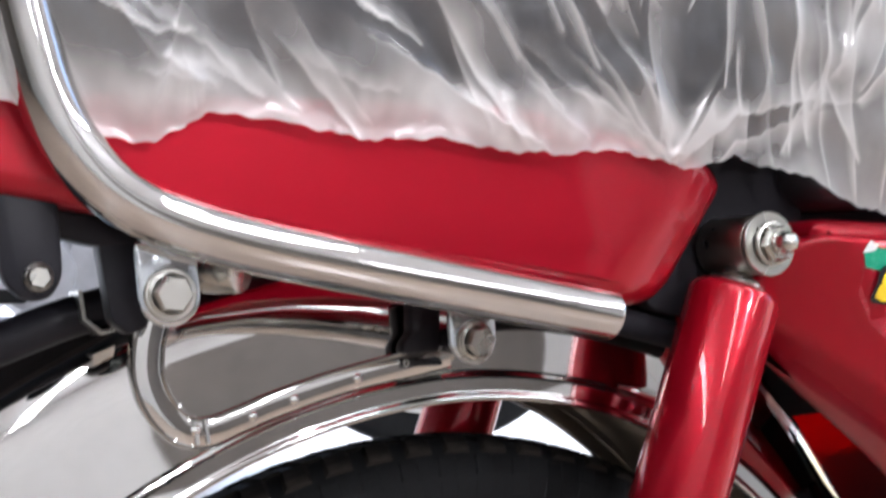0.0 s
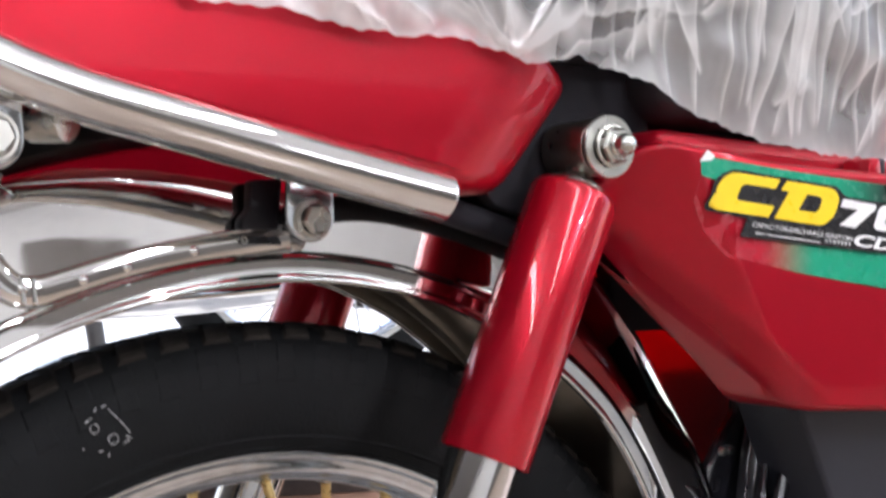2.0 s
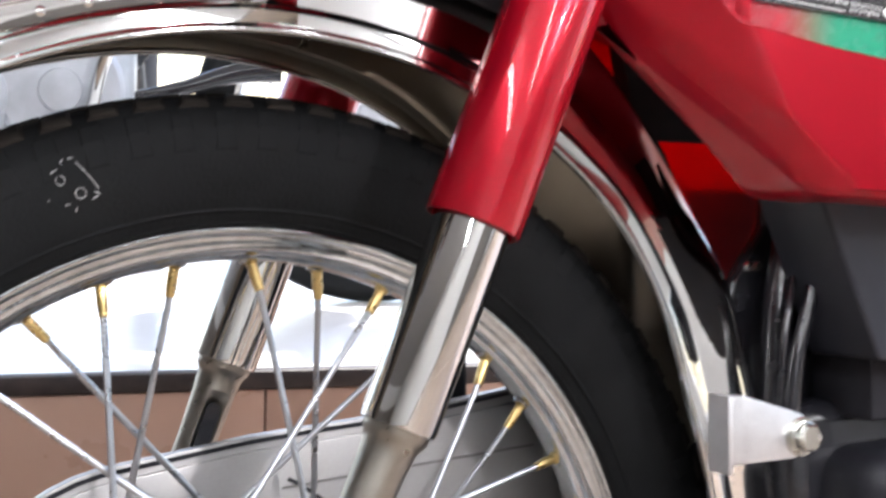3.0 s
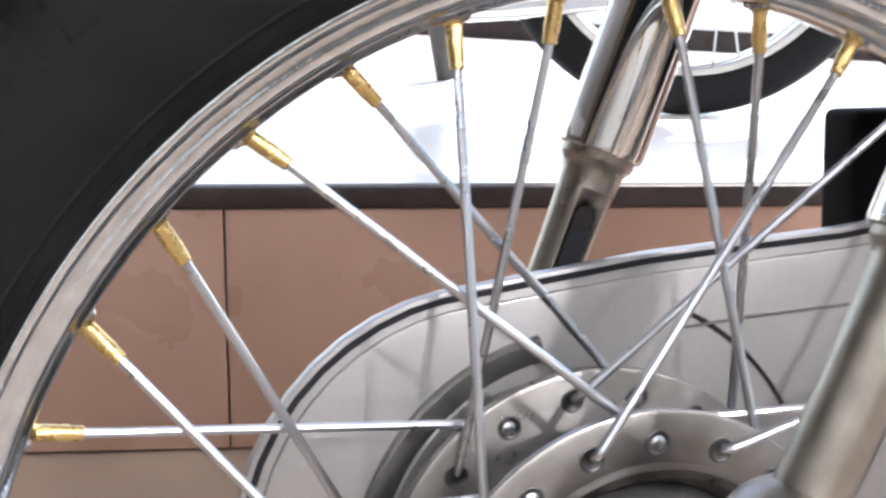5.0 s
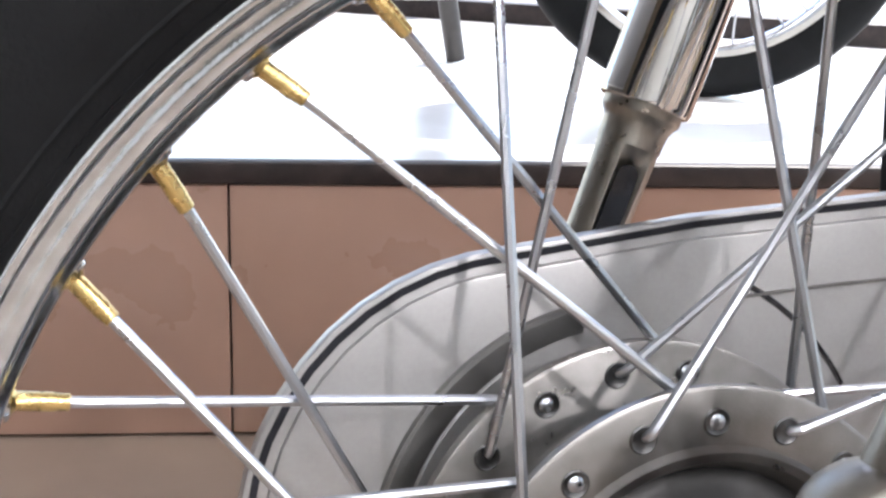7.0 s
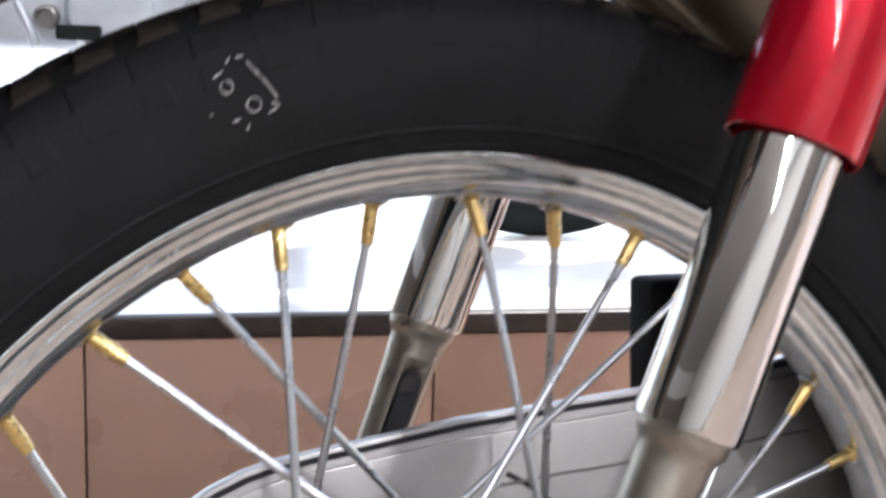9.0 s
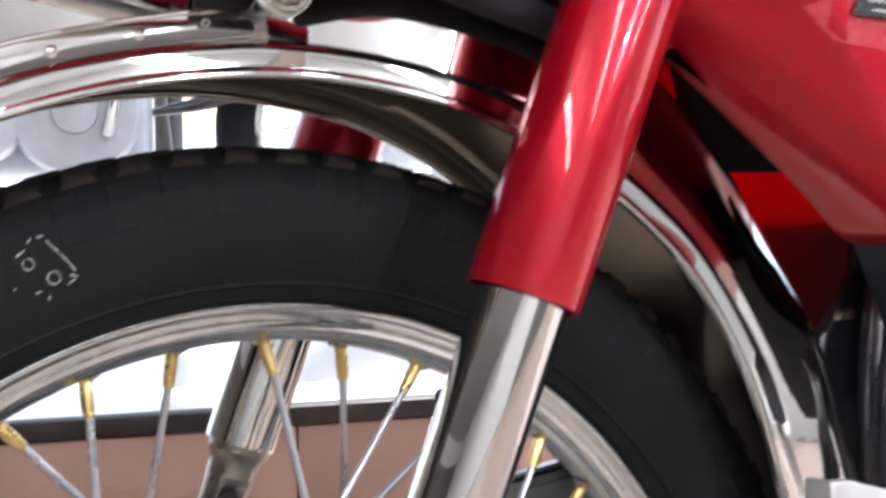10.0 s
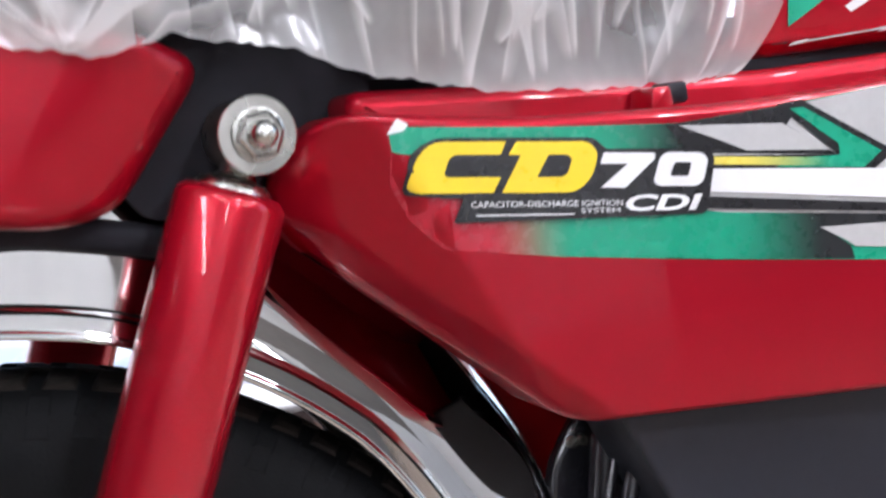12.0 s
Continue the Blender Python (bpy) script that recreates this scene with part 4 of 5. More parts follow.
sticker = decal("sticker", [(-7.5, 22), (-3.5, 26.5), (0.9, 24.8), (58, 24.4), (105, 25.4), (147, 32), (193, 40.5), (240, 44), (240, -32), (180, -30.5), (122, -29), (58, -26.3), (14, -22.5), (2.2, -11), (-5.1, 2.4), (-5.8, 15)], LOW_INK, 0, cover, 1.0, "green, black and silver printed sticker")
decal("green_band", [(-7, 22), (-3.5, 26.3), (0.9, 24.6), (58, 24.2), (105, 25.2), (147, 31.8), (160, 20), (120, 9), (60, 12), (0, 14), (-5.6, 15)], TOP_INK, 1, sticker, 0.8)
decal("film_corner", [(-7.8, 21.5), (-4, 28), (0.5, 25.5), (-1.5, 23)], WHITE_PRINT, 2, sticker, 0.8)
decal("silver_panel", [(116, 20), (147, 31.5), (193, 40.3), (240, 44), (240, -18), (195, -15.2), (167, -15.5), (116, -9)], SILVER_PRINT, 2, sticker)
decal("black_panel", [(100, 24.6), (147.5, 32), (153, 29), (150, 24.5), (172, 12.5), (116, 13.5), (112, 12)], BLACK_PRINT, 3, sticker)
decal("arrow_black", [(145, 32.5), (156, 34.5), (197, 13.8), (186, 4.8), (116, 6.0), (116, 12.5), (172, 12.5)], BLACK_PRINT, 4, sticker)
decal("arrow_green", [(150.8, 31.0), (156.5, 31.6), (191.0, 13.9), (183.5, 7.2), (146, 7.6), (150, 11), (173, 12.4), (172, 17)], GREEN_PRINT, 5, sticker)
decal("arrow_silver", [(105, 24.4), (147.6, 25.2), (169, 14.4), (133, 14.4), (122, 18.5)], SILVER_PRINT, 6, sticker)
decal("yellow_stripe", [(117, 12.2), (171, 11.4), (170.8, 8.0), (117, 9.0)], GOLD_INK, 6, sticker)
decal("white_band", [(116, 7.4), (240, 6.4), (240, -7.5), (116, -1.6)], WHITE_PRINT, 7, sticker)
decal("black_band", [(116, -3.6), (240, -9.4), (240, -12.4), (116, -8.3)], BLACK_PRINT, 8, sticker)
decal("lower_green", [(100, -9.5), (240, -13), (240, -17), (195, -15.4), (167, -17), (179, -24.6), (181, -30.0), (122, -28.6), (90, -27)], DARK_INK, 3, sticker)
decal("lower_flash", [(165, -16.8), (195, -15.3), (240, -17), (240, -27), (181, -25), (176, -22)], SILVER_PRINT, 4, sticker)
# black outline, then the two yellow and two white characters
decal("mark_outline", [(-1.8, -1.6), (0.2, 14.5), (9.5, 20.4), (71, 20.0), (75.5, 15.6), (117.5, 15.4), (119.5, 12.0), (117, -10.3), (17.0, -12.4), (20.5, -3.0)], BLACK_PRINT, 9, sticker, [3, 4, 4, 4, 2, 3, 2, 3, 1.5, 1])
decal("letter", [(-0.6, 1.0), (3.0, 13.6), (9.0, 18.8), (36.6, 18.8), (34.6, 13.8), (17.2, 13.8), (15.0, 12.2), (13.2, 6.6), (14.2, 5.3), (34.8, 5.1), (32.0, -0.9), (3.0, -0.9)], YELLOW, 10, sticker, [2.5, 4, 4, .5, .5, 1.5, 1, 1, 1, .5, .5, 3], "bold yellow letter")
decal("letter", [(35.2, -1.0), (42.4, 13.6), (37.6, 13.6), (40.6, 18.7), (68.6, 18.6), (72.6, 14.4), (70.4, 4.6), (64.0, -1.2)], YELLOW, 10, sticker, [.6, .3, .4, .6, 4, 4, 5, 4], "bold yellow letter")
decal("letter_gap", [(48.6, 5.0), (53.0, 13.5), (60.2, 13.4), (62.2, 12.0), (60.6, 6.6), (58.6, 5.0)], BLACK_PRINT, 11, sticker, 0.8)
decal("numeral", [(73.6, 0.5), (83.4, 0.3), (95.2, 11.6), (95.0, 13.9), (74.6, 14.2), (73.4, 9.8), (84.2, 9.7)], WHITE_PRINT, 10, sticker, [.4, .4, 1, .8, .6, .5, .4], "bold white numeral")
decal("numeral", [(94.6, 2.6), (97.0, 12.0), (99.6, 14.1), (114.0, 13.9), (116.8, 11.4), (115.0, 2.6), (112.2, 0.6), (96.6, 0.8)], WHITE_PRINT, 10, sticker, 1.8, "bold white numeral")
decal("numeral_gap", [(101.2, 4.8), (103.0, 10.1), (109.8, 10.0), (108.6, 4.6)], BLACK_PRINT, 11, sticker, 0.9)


def words(name, text, a, b, width, height, shear, material, layer, bold=0.0):
    """Lettering in the built-in font, laid on the side cover: lower left corner at (a, b) mm, scaled to the width and height."""
    cu = bpy.data.curves.new(name, "FONT")
    cu.body, cu.shear, cu.offset = text, shear, bold
    cu.resolution_u = 3
    tmp = bpy.data.objects.new(name, cu)
    scene.collection.objects.link(tmp)
    me = bpy.data.meshes.new_from_object(tmp.evaluated_get(bpy.context.evaluated_depsgraph_get()))
    bpy.data.objects.remove(tmp)
    bpy.data.curves.remove(cu)
    v = np.array([q.co[:2] for q in me.vertices])
    lo, hi = v.min(0), v.max(0)
    c, s = math.cos(ST_A), math.sin(ST_A)
    for q in me.vertices:
        u = (a + width * (q.co.x - lo[0]) / (hi[0] - lo[0])) / 1000
        w = (b + height * (q.co.y - lo[1]) / (hi[1] - lo[1])) / 1000
        x, z = ST_O.x + u * c + w * s, ST_O.y - u * s + w * c
        q.co = (x, cover_y(x, z) - 0.0004 - 0.00022 * layer, z)
    me.materials.append(material)
    ob = new(name, me)
    ob.parent = sticker
    for pl in me.polygons:
        if pl.normal.y > 0:
            pl.flip()
    return ob


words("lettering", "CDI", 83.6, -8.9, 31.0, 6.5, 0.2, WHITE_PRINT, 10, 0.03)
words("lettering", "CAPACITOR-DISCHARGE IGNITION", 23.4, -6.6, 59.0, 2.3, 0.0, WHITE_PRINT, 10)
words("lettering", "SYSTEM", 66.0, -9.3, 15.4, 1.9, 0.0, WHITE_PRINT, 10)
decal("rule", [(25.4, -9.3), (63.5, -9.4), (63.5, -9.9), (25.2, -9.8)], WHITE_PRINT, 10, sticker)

# red frame gusset, battery box and the black parts below the side cover
arc = [(radians(t), lip_radius(t) + 0.0725 * deep(t) - 0.002) for t in range(61, 25, -3)]
part("splash_panel", plate([(0.190, 0.640)] + [(r * math.cos(t), AXLE + r * math.sin(t)) for t, r in arc] + [(0.330, 0.400), (0.400, 0.400), (0.400, 0.640)], 0.010, 0.0125, 0.0), RED_PLASTIC, bike, "thin translucent red plastic splash panel")
part("gap_cover", plate(rounded([(0.2285, 0.587), (0.2334, 0.562), (0.2440, 0.5474), (0.330, 0.5464), (0.330, 0.62), (0.222, 0.62)], 0.002), -0.006, 0.006, 0.001), MATT_BLACK, bike)
# unseen block, added so daylight shines only through the upper splash panel
low = [(r * math.cos(t) + 0.002, AXLE + r * math.sin(t)) for t, r in arc if AXLE + r * math.sin(t) < 0.516]
part("daylight_block", plate([(low[0][0], 0.5205)] + low + [(0.330, 0.39), (0.42, 0.39), (0.42, 0.5205)], 0.0135, 0.026, 0.0), BLACK_SATIN, bike, "added black block that keeps daylight off the lower splash panel")
part("battery_box", pillow(rounded([(0.2770, 0.520), (0.3188, 0.4265), (0.52, 0.412), (0.52, 0.520)], 0.004), lambda x, z: -0.100 - 0.06 * max(0, x - 0.27), 0.003, -0.055, 0.01), AIR_BOX, bike, "satin black plastic air box")
part("box_side", pillow(rounded([(0.310, 0.560), (0.304, 0.497), (0.292, 0.483), (0.2805, 0.467), (0.2760, 0.453), (0.2790, 0.380), (0.46, 0.38), (0.46, 0.56)], 0.004), lambda x, z: -0.034, 0.004, -0.027, 0.02), BLACK, bike, "gloss black inner air box")
part("frame_tube", pipe(smooth_path([(0.318, -0.045, 0.520), (0.306, -0.047, 0.480), (0.297, -0.050, 0.440), (0.296, -0.050, 0.395)], 6), 0.0085, 16), BLACK, bike, "gloss black frame tube")
part("hose", pipe(smooth_path([(0.318, -0.066, 0.500), (0.303, -0.070, 0.460), (0.290, -0.072, 0.425), (0.286, -0.072, 0.385)], 6), 0.0042, 12), BLACK, bike)
part("cable", pipe(smooth_path([(0.300, -0.060, 0.47), (0.2880, -0.066, 0.44), (0.2850, -0.066, 0.40)], 6), 0.0025, 10), BLACK, bike)
# two tiny bright heads stand in for highlight dots on the gloss black
for x, z in ((0.291, 0.4755), (0.2965, 0.4755)):
    hex_bolt((x, -0.034, z), (0, -1, 0), 0.0024, 0.003, 0.0030, ZINC, bike)
# hidden box added to keep the bright outdoors out of the mudguard's reflections
part("reflection_block", box(0.336, -0.082, 0.390, 0.50, -0.036, 0.580, 0.004), MATT_BLACK, bike, "added black block behind the side cover, against sky reflections")
part("lower_frame", box(0.300, -0.06, 0.30, 0.50, 0.04, 0.400, 0.012, 3), BLACK, bike)
part("engine_case", box(0.32, -0.10, 0.20, 0.55, 0.05, 0.375, 0.02, 3), BLACK_SATIN, bike)
peg = part("peg_bracket", plate(rounded([(0.2150, 0.4158), (0.2150, 0.3820), (0.2629, 0.3815), (0.2725, 0.3924), (0.2655, 0.4030), (0.2230, 0.4162)], [0.002, 0.003, 0.009, 0.011, 0.009, 0.004]), -0.104, -0.098, 0.0015), PEG_ALLOY, bike, "cast alloy foot peg bracket")
part("bracket_edge", box(0.2130, -0.1055, 0.378, 0.2160, -0.090, 0.4165, 0.001), PEG_ALLOY, peg)
hex_bolt((0.2615, -0.104, 0.3925), (0, -1, 0), 0.0075, 0.008, 0.010, ZINC, peg, 12)
part("pedal_pad", box(0.1405, 0.084, 0.360, 0.178, 0.1087, 0.4412, 0.004, 3), RUBBER, bike, "black rubber pillion peg")

# black lugs and number plate stay behind the rail
rear = part("rear_stay", plate(rounded([(-0.300, 0.698), (-0.300, 0.672), (-0.200, 0.6650), (-0.166, 0.6560), (-0.147, 0.6560), (-0.147, 0.690)], 0.002), -0.104, -0.092, 0.001), BLACK_SATIN, bike, "black stay for the rear lamp")
part("stay_arm", plate(rounded([(-0.1660, 0.665), (-0.1620, 0.6290), (-0.1560, 0.6235), (-0.1490, 0.6260), (-0.1470, 0.665)], 0.002), -0.1035, -0.0925, 0.001), BLACK_SATIN, rear)
part("stay_lug", plate(rounded([(-0.201, 0.676), (-0.180, 0.674), (-0.1795, 0.645), (-0.1845, 0.6375), (-0.1925, 0.6375), (-0.200, 0.645)], 0.005), -0.112, -0.104, 0.0015), BLACK_SATIN, rear)
hex_bolt((-0.1880, -0.112, 0.6455), (0, -1, 0), 0.0042, 0.004, 0.0050, ZINC, rear)
part("cable_sleeve", pipe(smooth_path([(-0.24, -0.060, 0.608), (-0.205, -0.062, 0.619), (-0.170, -0.064, 0.6305), (-0.14, -0.06, 0.637)], 6), 0.008, 14), BLACK_SATIN, rear)
part("cable_clip", ribbon([(-0.1665, 0.641), (-0.1655, 0.630), (-0.1590, 0.6245), (-0.1500, 0.6265)], -0.076, -0.058, 0.0014), ZINC, rear)

# seat and tank
# added black filler where only the shade under the tank would lie
part("tank_gap_shade", box(0.315, -0.108, 0.630, 0.60, 0.06, 0.668, 0.004), MATT_BLACK, bike, "black filler in place of the shaded gap between frame and tank")
part("seat", box(-0.30, -0.120, 0.690, 0.365, 0.120, 0.835, 0.030, 5), VINYL, bike, "black vinyl seat under clear film")
part("seat_front", box(0.185, -0.104, 0.662, 0.360, 0.104, 0.74, 0.020, 4), VINYL, bike)
def tank_y(x, z):
    return -0.1210 - 0.16 * (x - 0.36) + 1.2 * max(0, 0.657 - z)


part("fuel_tank", pillow(rounded([(0.340, 0.6480), (0.60, 0.6500), (0.60, 0.86), (0.40, 0.84), (0.365, 0.74)], [0.004, 0.01, 0.03, 0.03, 0.03]), tank_y, 0.006, 0.12, 0.015), RED, bike, "candy red fuel tank with a green and silver print")


def tank_print(name, pts, material, layer):
    bm = bmesh.new()
    bm.faces.new([bm.verts.new((x, tank_y(x, z) - 0.0005 - 0.0003 * layer, z)) for x, z in pts])
    bm.normal_update()
    bmesh.ops.triangulate(bm, faces=bm.faces)
    return part(name, bm, material, tank)


tank = bpy.data.objects["fuel_tank"]
tank_print("black_panel", [(0.3700, 0.6535), (0.3770, 0.6532), (0.440, 0.684), (0.520, 0.72), (0.520, 0.76), (0.378, 0.76)], BLACK_PRINT, 0)
tank_print("green_flash", [(0.3755, 0.6600), (0.430, 0.690), (0.480, 0.72), (0.480, 0.755), (0.383, 0.755), (0.3790, 0.690)], GREEN_PRINT, 1)
tank_print("silver_panel", [(0.3790, 0.6525), (0.4350, 0.6545), (0.56, 0.6600), (0.56, 0.73), (0.44, 0.683)], SILVER_PRINT, 1)
tank_print("white_edge", [(0.3785, 0.6520), (0.3850, 0.6527), (0.4120, 0.6660), (0.445, 0.681), (0.443, 0.685), (0.409, 0.669)], WHITE_PRINT, 2)
tank_print("white_corner", [(0.4200, 0.6530), (0.4400, 0.6535), (0.4400, 0.6600), (0.4280, 0.6565)], WHITE_PRINT, 2)


# ---- polythene film over the seat ----
def film():
    rnd = random.Random(7)
    hem = [(-0.30, 0.716), (-0.205, 0.706), (-0.165, 0.692), (-0.149, 0.690), (-0.138, 0.695), (-0.130, 0.701), (-0.111, 0.700), (-0.090, 0.695), (-0.068, 0.692), (-0.03, 0.691), (0.0, 0.686), (0.019, 0.685),
           (0.04, 0.688), (0.07, 0.683), (0.089, 0.679), (0.113, 0.684), (0.132, 0.680), (0.150, 0.676), (0.18, 0.663), (0.210, 0.655), (0.242, 0.648), (0.30, 0.6435), (0.343, 0.6425), (0.372, 0.6425)]
    hx, hz = np.array([h[0] for h in hem]), np.array([h[1] for h in hem])
    nx, nv = 1150, 300
    xs = np.linspace(-0.30, 0.372, nx)
    vs = np.linspace(0, 1, nv)
    X, V = np.meshgrid(xs, vs)
    H = np.interp(X, hx, hz) + 0.0010 * np.sin(X * 210) * np.sin(X * 83 + 1) + 0.0004 * np.sin(X * 640 + 2 * np.sin(X * 90))
    S = V * 0.25                                       # length up the film from its hem
    Z = H + S * 0.97
    Y = -0.121 - 0.020 * np.sin(np.clip(S / 0.13, 0, 1) * math.pi * 0.5) - 0.004 * np.exp(-S / 0.01)
    over = np.clip(Z - 0.830, 0, None)
    Y = Y + over * 1.3
    Z = np.minimum(Z, 0.830 + over * 0.45)
    # the main pleats: foot x, z, head x, z, band width (soft to one side or, below 0, the other), milkiness
    main = [(0.003, 0.686, -0.048, 0.756, 0.017, 0.80), (0.019, 0.704, -0.018, 0.749, -0.010, 0.50), (0.011, 0.687, -0.081, 0.739, -0.020, 0.55), (-0.071, 0.692, -0.110, 0.735, 0.013, 0.45), (-0.093, 0.701, -0.115, 0.727, -0.010, 0.40),
            (0.074, 0.679, 0.030, 0.715, -0.009, 0.60), (0.074, 0.679, 0.105, 0.717, 0.008, 0.70), (0.105, 0.715, 0.104, 0.770, 0.007, 0.60), (0.070, 0.692, 0.058, 0.765, 0.022, 0.50), (0.077, 0.685, 0.195, 0.711, -0.010, 0.50),
            (0.115, 0.702, 0.110, 0.737, 0.004, 0.60), (0.102, 0.682, 0.172, 0.706, 0.010, 0.40), (0.185, 0.682, 0.163, 0.721, 0.009, 0.50), (0.167, 0.721, 0.195, 0.775, 0.018, 0.60)]
    folds = []                                         # foot x, foot height, head x, head height, band width, relief, milkiness, side
    for x1, z1, x0, z0, w, o in main:
        s1, s0 = ((z - np.interp(x, hx, hz)) / 0.97 for x, z in ((x1, z1), (x0, z0)))
        folds.append((x1, max(s1, 0), x0, s0, abs(w), 0.20 * abs(w), o, 1 if w > 0 else -1))
    for k in range(6):                                 # gathered towards one tuck in the hem
        x1 = 0.076 + rnd.uniform(-0.006, 0.006)
        x0 = x1 + rnd.choice((-1, -1, 1)) * rnd.uniform(0.02, 0.10)
        folds.append((x1, rnd.uniform(0.0, 0.006), x0, rnd.uniform(0.02, 0.07), rnd.uniform(0.003, 0.010), rnd.uniform(0.001, 0.003), rnd.uniform(0.2, 0.45), rnd.choice((-1, 1))))
    for k in range(9):                                 # broad slanting overlaps over the panel
        x1 = rnd.uniform(-0.13, 0.06)
        folds.append((x1, rnd.uniform(0.0, 0.02), x1 - rnd.uniform(0.02, 0.06), rnd.uniform(0.02, 0.06), rnd.uniform(0.006, 0.014), rnd.uniform(0.001, 0.003), rnd.uniform(0.2, 0.5), rnd.choice((-1, 1))))
    for k in range(34):                                # hanging pleats towards the tank
        x1 = rnd.uniform(0.12, 0.366)
        folds.append((x1, rnd.uniform(0.0, 0.03), x1 + rnd.uniform(-0.016, 0.024), rnd.uniform(0.03, 0.14), rnd.uniform(0.004, 0.014), rnd.uniform(0.0006, 0.0018), rnd.uniform(0.22, 0.55), rnd.choice((-1, 1))))
    for k in range(46):                                # crossing folds higher up
        x1, s1 = rnd.uniform(-0.16, 0.30), rnd.uniform(0.03, 0.12)
        run = rnd.uniform(0.03, 0.09)
        lean = rnd.gauss(-0.75, 0.35) if x1 < 0.08 else rnd.gauss(0.1, 0.5)
        folds.append((x1, s1, x1 + run * math.sin(lean), s1 + run * math.cos(lean), rnd.uniform(0.004, 0.016), rnd.uniform(0.0006, 0.002), rnd.uniform(0.25, 0.65), rnd.choice((-1, 1))))
    for k in range(12):                                # towards the rail
        x1 = rnd.uniform(-0.28, -0.10)
        folds.append((x1, rnd.uniform(0.0, 0.03), x1 + rnd.uniform(-0.06, 0.05), rnd.uniform(0.03, 0.12), rnd.uniform(0.008, 0.020), rnd.uniform(0.001, 0.003), rnd.uniform(0.10, 0.30), rnd.choice((-1, 1))))
    F = np.zeros_like(X)
    D = np.zeros_like(X)
    for x1, s1, x0, s0, w, h, o, side in folds:
        dx, ds = x0 - x1, s0 - s1
        L = math.hypot(dx, ds)
        u = ((X - x1) * dx + (S - s1) * ds) / (L * L)
        t = np.clip(u, 0, 1)
        bow = 0.0016 * math.sin(x1 * 900) * np.sin(t * 3.1)
        c = ((X - x1) * ds - (S - s1) * dx) / L * side + bow     # across the fold; above 0 on its soft side
        ww = w * (0.35 + 1.3 * t)
        soft = np.clip(1 - c / ww, 0, 1) ** 1.1
        band = np.where(c > 0, soft, np.clip(1 + c / 0.0006, 0, 1))
        line = np.exp(-np.abs(c) / 0.0007)
        fade = np.clip((u + 0.04) * 14, 0, 1) * np.clip((1.02 - u) * 2.6, 0, 1)
        D += 0.45 * h * np.where(c > 0, np.exp(-c / (0.6 * ww)), np.exp(c / 0.0030)) * fade
        F += o * (0.85 * band + 0.28 * line) * fade * (1 - 0.6 * np.clip(F, 0, 1))
    low = np.exp(-S / 0.010) * 0.40 + 0.85 * np.exp(-((S - 0.016) / 0.010) ** 2) * (X < 0.12)
    wave = np.array([[noise.noise(Vector((x * 22, s * 34, 3.1))) for x in xs] for s in vs * 0.25])
    wave2 = np.array([[noise.noise(Vector((x * 70 + s * 40, s * 40, 9.7))) for x in xs] for s in vs * 0.25])
    D += 0.0050 * wave + 0.0008 * wave2
    Y = Y - D
    veil = 0.10 * np.clip((-0.075 - X) / 0.05, 0, 1) + 0.42 * np.clip((X - 0.10) / 0.06, 0, 1) 
    fold = np.clip(1.30 * F - 0.02 + 0.72 * low * (0.8 + 0.6 * wave2) + 0.12 * wave + veil + np.where(X < 0.10, 0.38 * np.exp(-(S / 0.020) ** 2), 0), 0, 1.25)
    end = 0.3430 + 0.030 * np.clip((Z - 0.6425) / 0.030, 0, 1) ** 0.6
    X = np.where(X > 0.30, 0.30 + (X - 0.30) * (end - 0.30) / 0.072, X)
    verts = np.stack([X, Y, Z], -1).reshape(-1, 3)
    i = np.arange(nx * nv).reshape(nv, nx)
    faces = np.stack([i[:-1, :-1], i[:-1, 1:], i[1:, 1:], i[1:, :-1]], -1).reshape(-1, 4)
    me = bpy.data.meshes.new("seat_film")
    me.from_pydata(verts.tolist(), [], faces.tolist())
    me.shade_smooth()
    at = me.attributes.new("fold", "FLOAT", "POINT")
    at.data.foreach_set("value", fold.reshape(-1).astype(np.float32))
    me.materials.append(FILM)
    ob = new("seat_film", me)
    ob.matrix_world = BIKE
    return tagged(ob, "crumpled milky polythene film wrapped round the seat", "plastic film")


film()


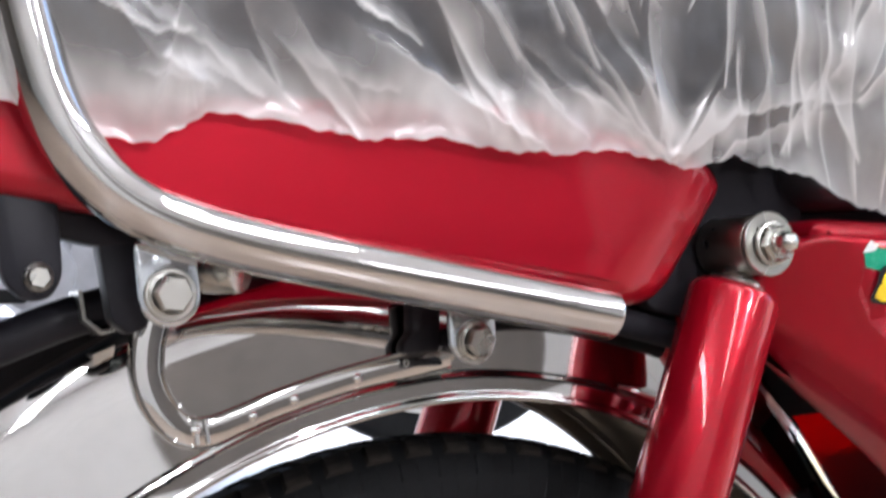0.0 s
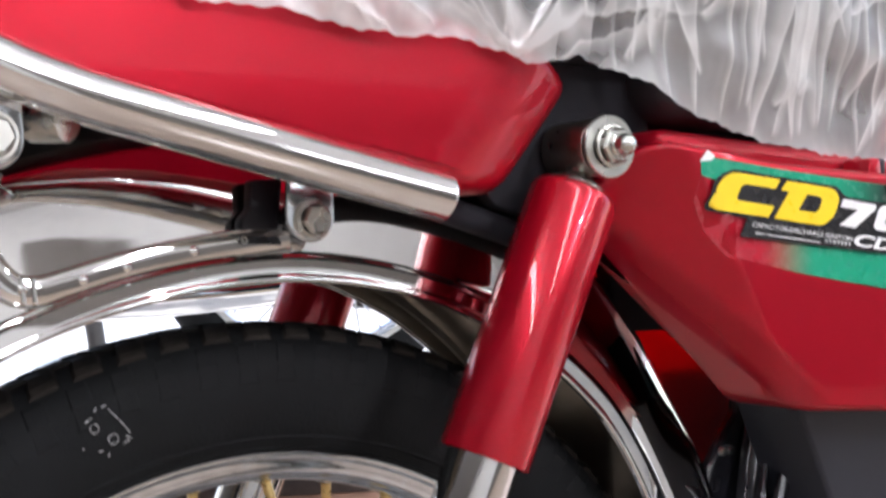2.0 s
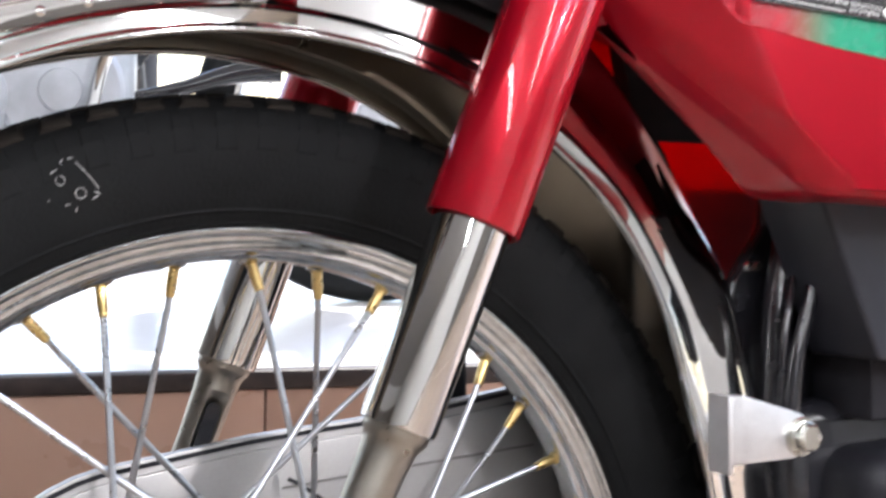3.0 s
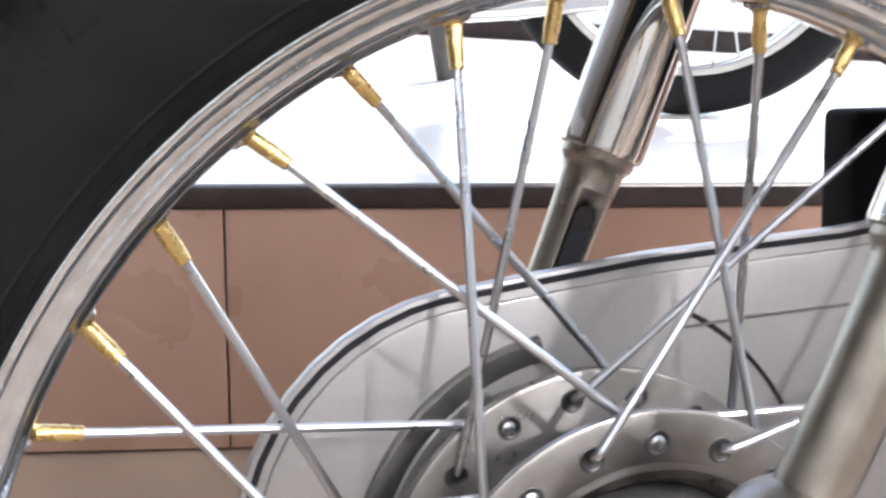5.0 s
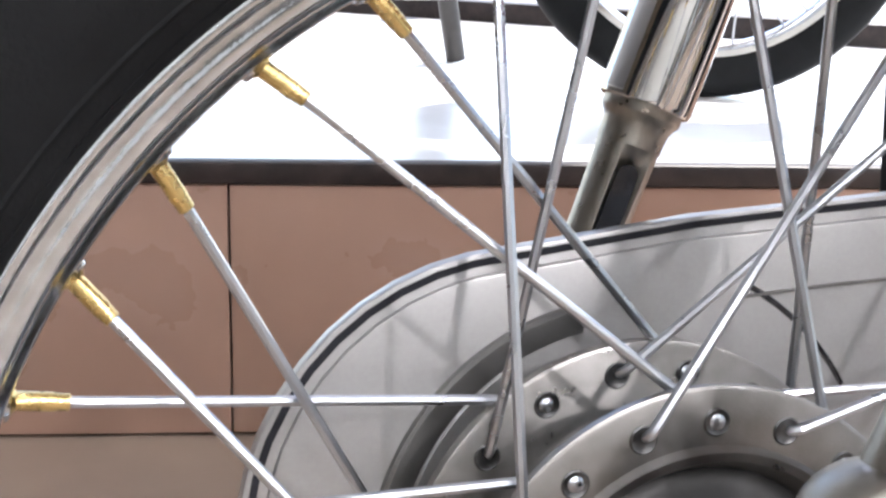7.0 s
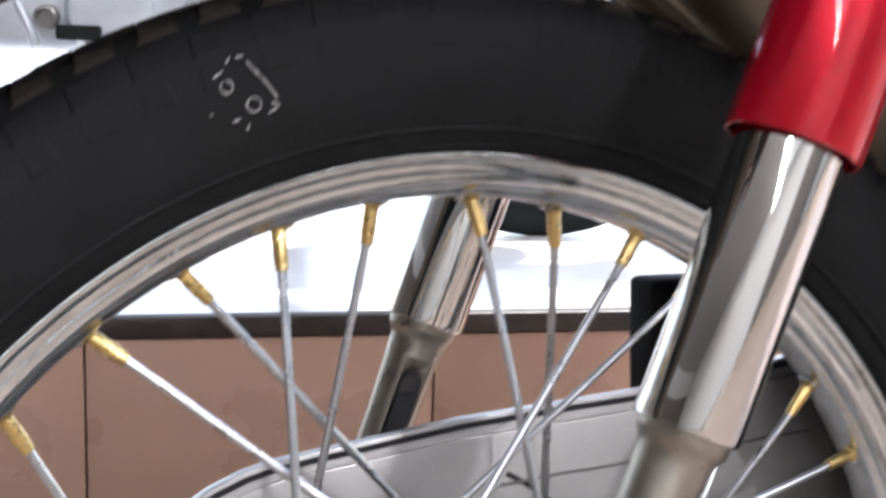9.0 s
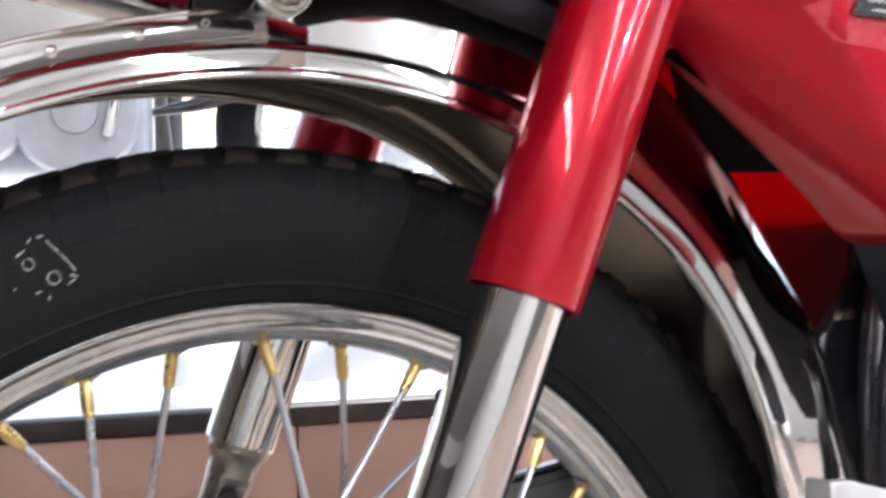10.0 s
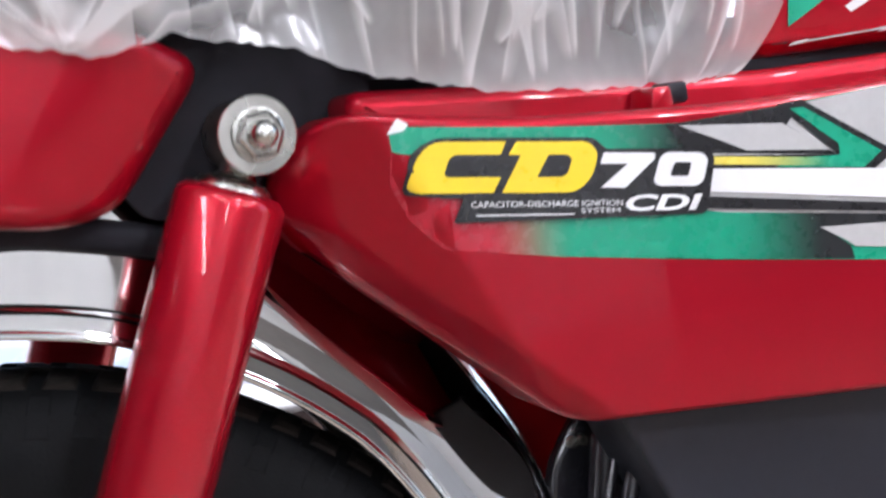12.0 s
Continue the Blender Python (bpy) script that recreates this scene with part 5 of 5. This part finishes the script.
# ---- another motorcycle on the display floor ----
def far_bike():
    ob = new("motorcycle")
    ob.matrix_world = pose(0.640, 1.225, DECK + 0.276, 0, 0, -14)
    tagged(ob, "second motorcycle parked on the bright display floor", "motorcycle")
    M = Matrix.Translation((0, 0, -AXLE))

    def p(name, bm, material, parent=None, label="", **kw):
        bm.transform(M)
        return part(name, bm, material, parent or ob, label, **kw)
    t = p("tyre", ring_sweep([(0.222, -0.018), (0.236, -0.026), (0.255, -0.029), (0.268, -0.024), (0.276, -0.010), (0.276, 0.010), (0.268, 0.024), (0.255, 0.029), (0.236, 0.026), (0.222, 0.018)], step=4), RUBBER)
    r = p("rim", ring_sweep([(0.2225, -0.018), (0.214, -0.017), (0.208, -0.010), (0.205, 0.0), (0.208, 0.010), (0.214, 0.017), (0.2225, 0.018)], step=4), CHROME)
    for k in range(36):
        a = 10 * k
        p("spoke", pipe([polar(0.207, a, 0), polar(0.05, a + (38 if k % 4 < 2 else -38), 0.025 if k % 2 else -0.025)], 0.0016, 6), SPOKE, r)
    p("hub", turned((0, -0.05, AXLE), (0, 1, 0), [(0, 0), (0, 0.04), (0.02, 0.055), (0.08, 0.055), (0.10, 0.04), (0.10, 0)], 32), CASTING)
    p("side_stand", pipe(smooth_path([(-0.36, 0.36, 0.40), (-0.335, 0.38, 0.16), (-0.310, 0.395, 0.006)], 5), 0.016, 12), DRUM)
    p("mudguard", ring_sweep([(0.300, -0.05), (0.330, -0.045), (0.345, 0), (0.330, 0.045), (0.300, 0.05)], 30, 145, 4), CHROME)
    for s in (-1, 1):
        p("shock_absorber", turned((0.10, 0.09 * s, 0.62), dir_r, [(0, 0), (0, 0.023), (0.14, 0.023), (0.14, 0.019), (0.24, 0.019), (0.24, 0.012), (0.32, 0.012), (0.32, 0)], 28), CHROME)
    p("engine", box(-0.62, -0.10, 0.22, -0.36, 0.10, 0.42, 0.04, 4), CASTING)
    p("cylinder", turned((-0.60, 0, 0.36), (-1, 0, 0.1), [(0, 0), (0, 0.06)] + [(0.012 * i + 0.006 * (j % 2), 0.065 if j % 2 else 0.05) for i in range(8) for j in (0, 1)] + [(0.11, 0)], 24), CASTING)
    p("frame_tube", pipe(smooth_path([(-0.34, 0, 0.37), (-0.45, 0, 0.45), (-0.55, 0, 0.58), (-0.62, 0, 0.70)], 6), 0.03, 14), BLACK)
    p("exhaust", pipe(smooth_path([(-0.62, -0.12, 0.20), (-0.40, -0.14, 0.16), (0.0, -0.15, 0.20), (0.20, -0.15, 0.26)], 6), 0.03, 16), CHROME)
    p("crank_cover", turned((-0.46, -0.10, 0.31), (0, -1, 0), [(0, 0.085), (0.015, 0.085), (0.025, 0.078), (0.028, 0.03), (0.034, 0.028), (0.036, 0)], 32), CASTING)
    p("clutch_cover", turned((-0.58, -0.10, 0.30), (0, -1, 0), [(0, 0.060), (0.020, 0.058), (0.028, 0.050), (0.030, 0)], 32), CASTING)
    p("crankcase_screw", turned((-0.50, -0.125, 0.375), (0, -1, 0), [(0, 0.006), (0.006, 0.006), (0.006, 0)], 12), ZINC)
    p("kick_lever", pipe(smooth_path([(-0.42, -0.13, 0.28), (-0.40, -0.16, 0.36), (-0.36, -0.17, 0.43)], 5), 0.009, 12), CHROME)
    p("carburettor", box(-0.40, -0.05, 0.42, -0.33, 0.05, 0.50, 0.012, 3), CASTING)
    p("fuel_hose", pipe(smooth_path([(-0.36, -0.06, 0.48), (-0.40, -0.09, 0.54), (-0.48, -0.07, 0.60)], 5), 0.006, 10), BLACK)
    p("cable", pipe(smooth_path([(-0.44, -0.09, 0.44), (-0.52, -0.12, 0.40), (-0.60, -0.10, 0.46)], 5), 0.005, 10), BLACK)
    p("swing_arm", pipe(smooth_path([(-0.38, -0.07, 0.305), (-0.30, -0.07, 0.320), (-0.22, -0.07, 0.345), (-0.16, -0.07, 0.355)], 5), lambda s: 0.004 + 0.018 * s, 14), BLACK)
    p("gear_case", box(-0.76, -0.085, 0.250, -0.62, 0.04, 0.345, 0.02, 4), CASTING)
    p("breather", turned((-0.664, -0.085, 0.292), (0, -1, 0), [(0, 0.016), (0.012, 0.015), (0.014, 0.010), (0.006, 0.009), (0.006, 0)], 20), ALU_DARK)
    p("gear_lever", rod((-0.692, -0.13, 0.310), (-0.670, -0.13, 0.255), 0.006, 12), CASTING)
    p("lever_pad", box(-0.645, -0.15, 0.264, -0.592, -0.11, 0.282, 0.004, 2), RUBBER)
    p("foot_peg", rod((-0.30, -0.24, 0.24), (-0.30, -0.10, 0.24), 0.014), RUBBER)


far_bike()


# ---- riser tiles and floor tiles ----
TW = 0.342
tile = None
for k in range(-9, 13):
    m = STEP @ Matrix.Translation((k * TW, 0, 0))
    if tile is None:
        tile = part("tile", box(0.0012, 0.0, 0.004, TW - 0.0012, 0.0125, STEP_H - 0.001, 0.0009, 2), TILE, riser)
        tile.matrix_parent_inverse = riser.matrix_world.inverted()
        tile.matrix_basis = m
    else:
        o = new("tile", tile.data)
        o.parent = riser
        o.matrix_parent_inverse = riser.matrix_world.inverted()
        o.matrix_basis = m
floor = bpy.data.objects["floor"]
FT = 0.60
slab = None
for i in range(-6, 8):
    for j in range(-13, 4):
        m = pose(0, 0, 0, 0, 0, WALL_YAW) @ Matrix.Translation((i * FT + 0.1, j * FT + 0.02 - 0.01, 0))
        if m.translation.y + 0.2 * m.translation.x > 0.75:
            continue
        if slab is None:
            slab = part("floor_tile", box(0.001, 0.001, -0.0118, FT - 0.001, FT - 0.001, 0.0, 0.0008, 1), FLOOR, floor)
            slab.matrix_basis = m
        else:
            o = new("floor_tile", slab.data)
            o.parent, o.matrix_basis = floor, m

# the floor tiles further off, in one piece
verts, faces = [], []
turn = pose(0, 0, 0, 0, 0, WALL_YAW)
for i in range(-26, 20):
    for j in range(-22, 12):
        if -6 <= i < 8 and -13 <= j < 4:
            continue
        x0, y0 = i * FT + 0.101, j * FT + 0.011
        q = [turn @ Vector((x0 + dx, y0 + dy, z)) for z in (-0.012, 0.0) for dx, dy in ((0, 0), (FT - 0.002, 0), (FT - 0.002, FT - 0.002), (0, FT - 0.002))]
        if any(v.x < -8.97 or v.x > 5.98 or v.y < SOUTH + 0.02 or v.y + 0.2 * v.x > 0.78 for v in q):
            continue
        n = len(verts)
        verts += [tuple(v) for v in q]
        faces += [(n + 4, n + 5, n + 6, n + 7)] + [(n + k, n + (k + 1) % 4, n + 4 + (k + 1) % 4, n + 4 + k) for k in range(4)]
me = bpy.data.meshes.new("floor_tiles")
me.from_pydata(verts, [], faces)
me.materials.append(FLOOR)
rest = new("floor_tiles", me)
rest.parent = floor
tagged(rest, kind="stuff")
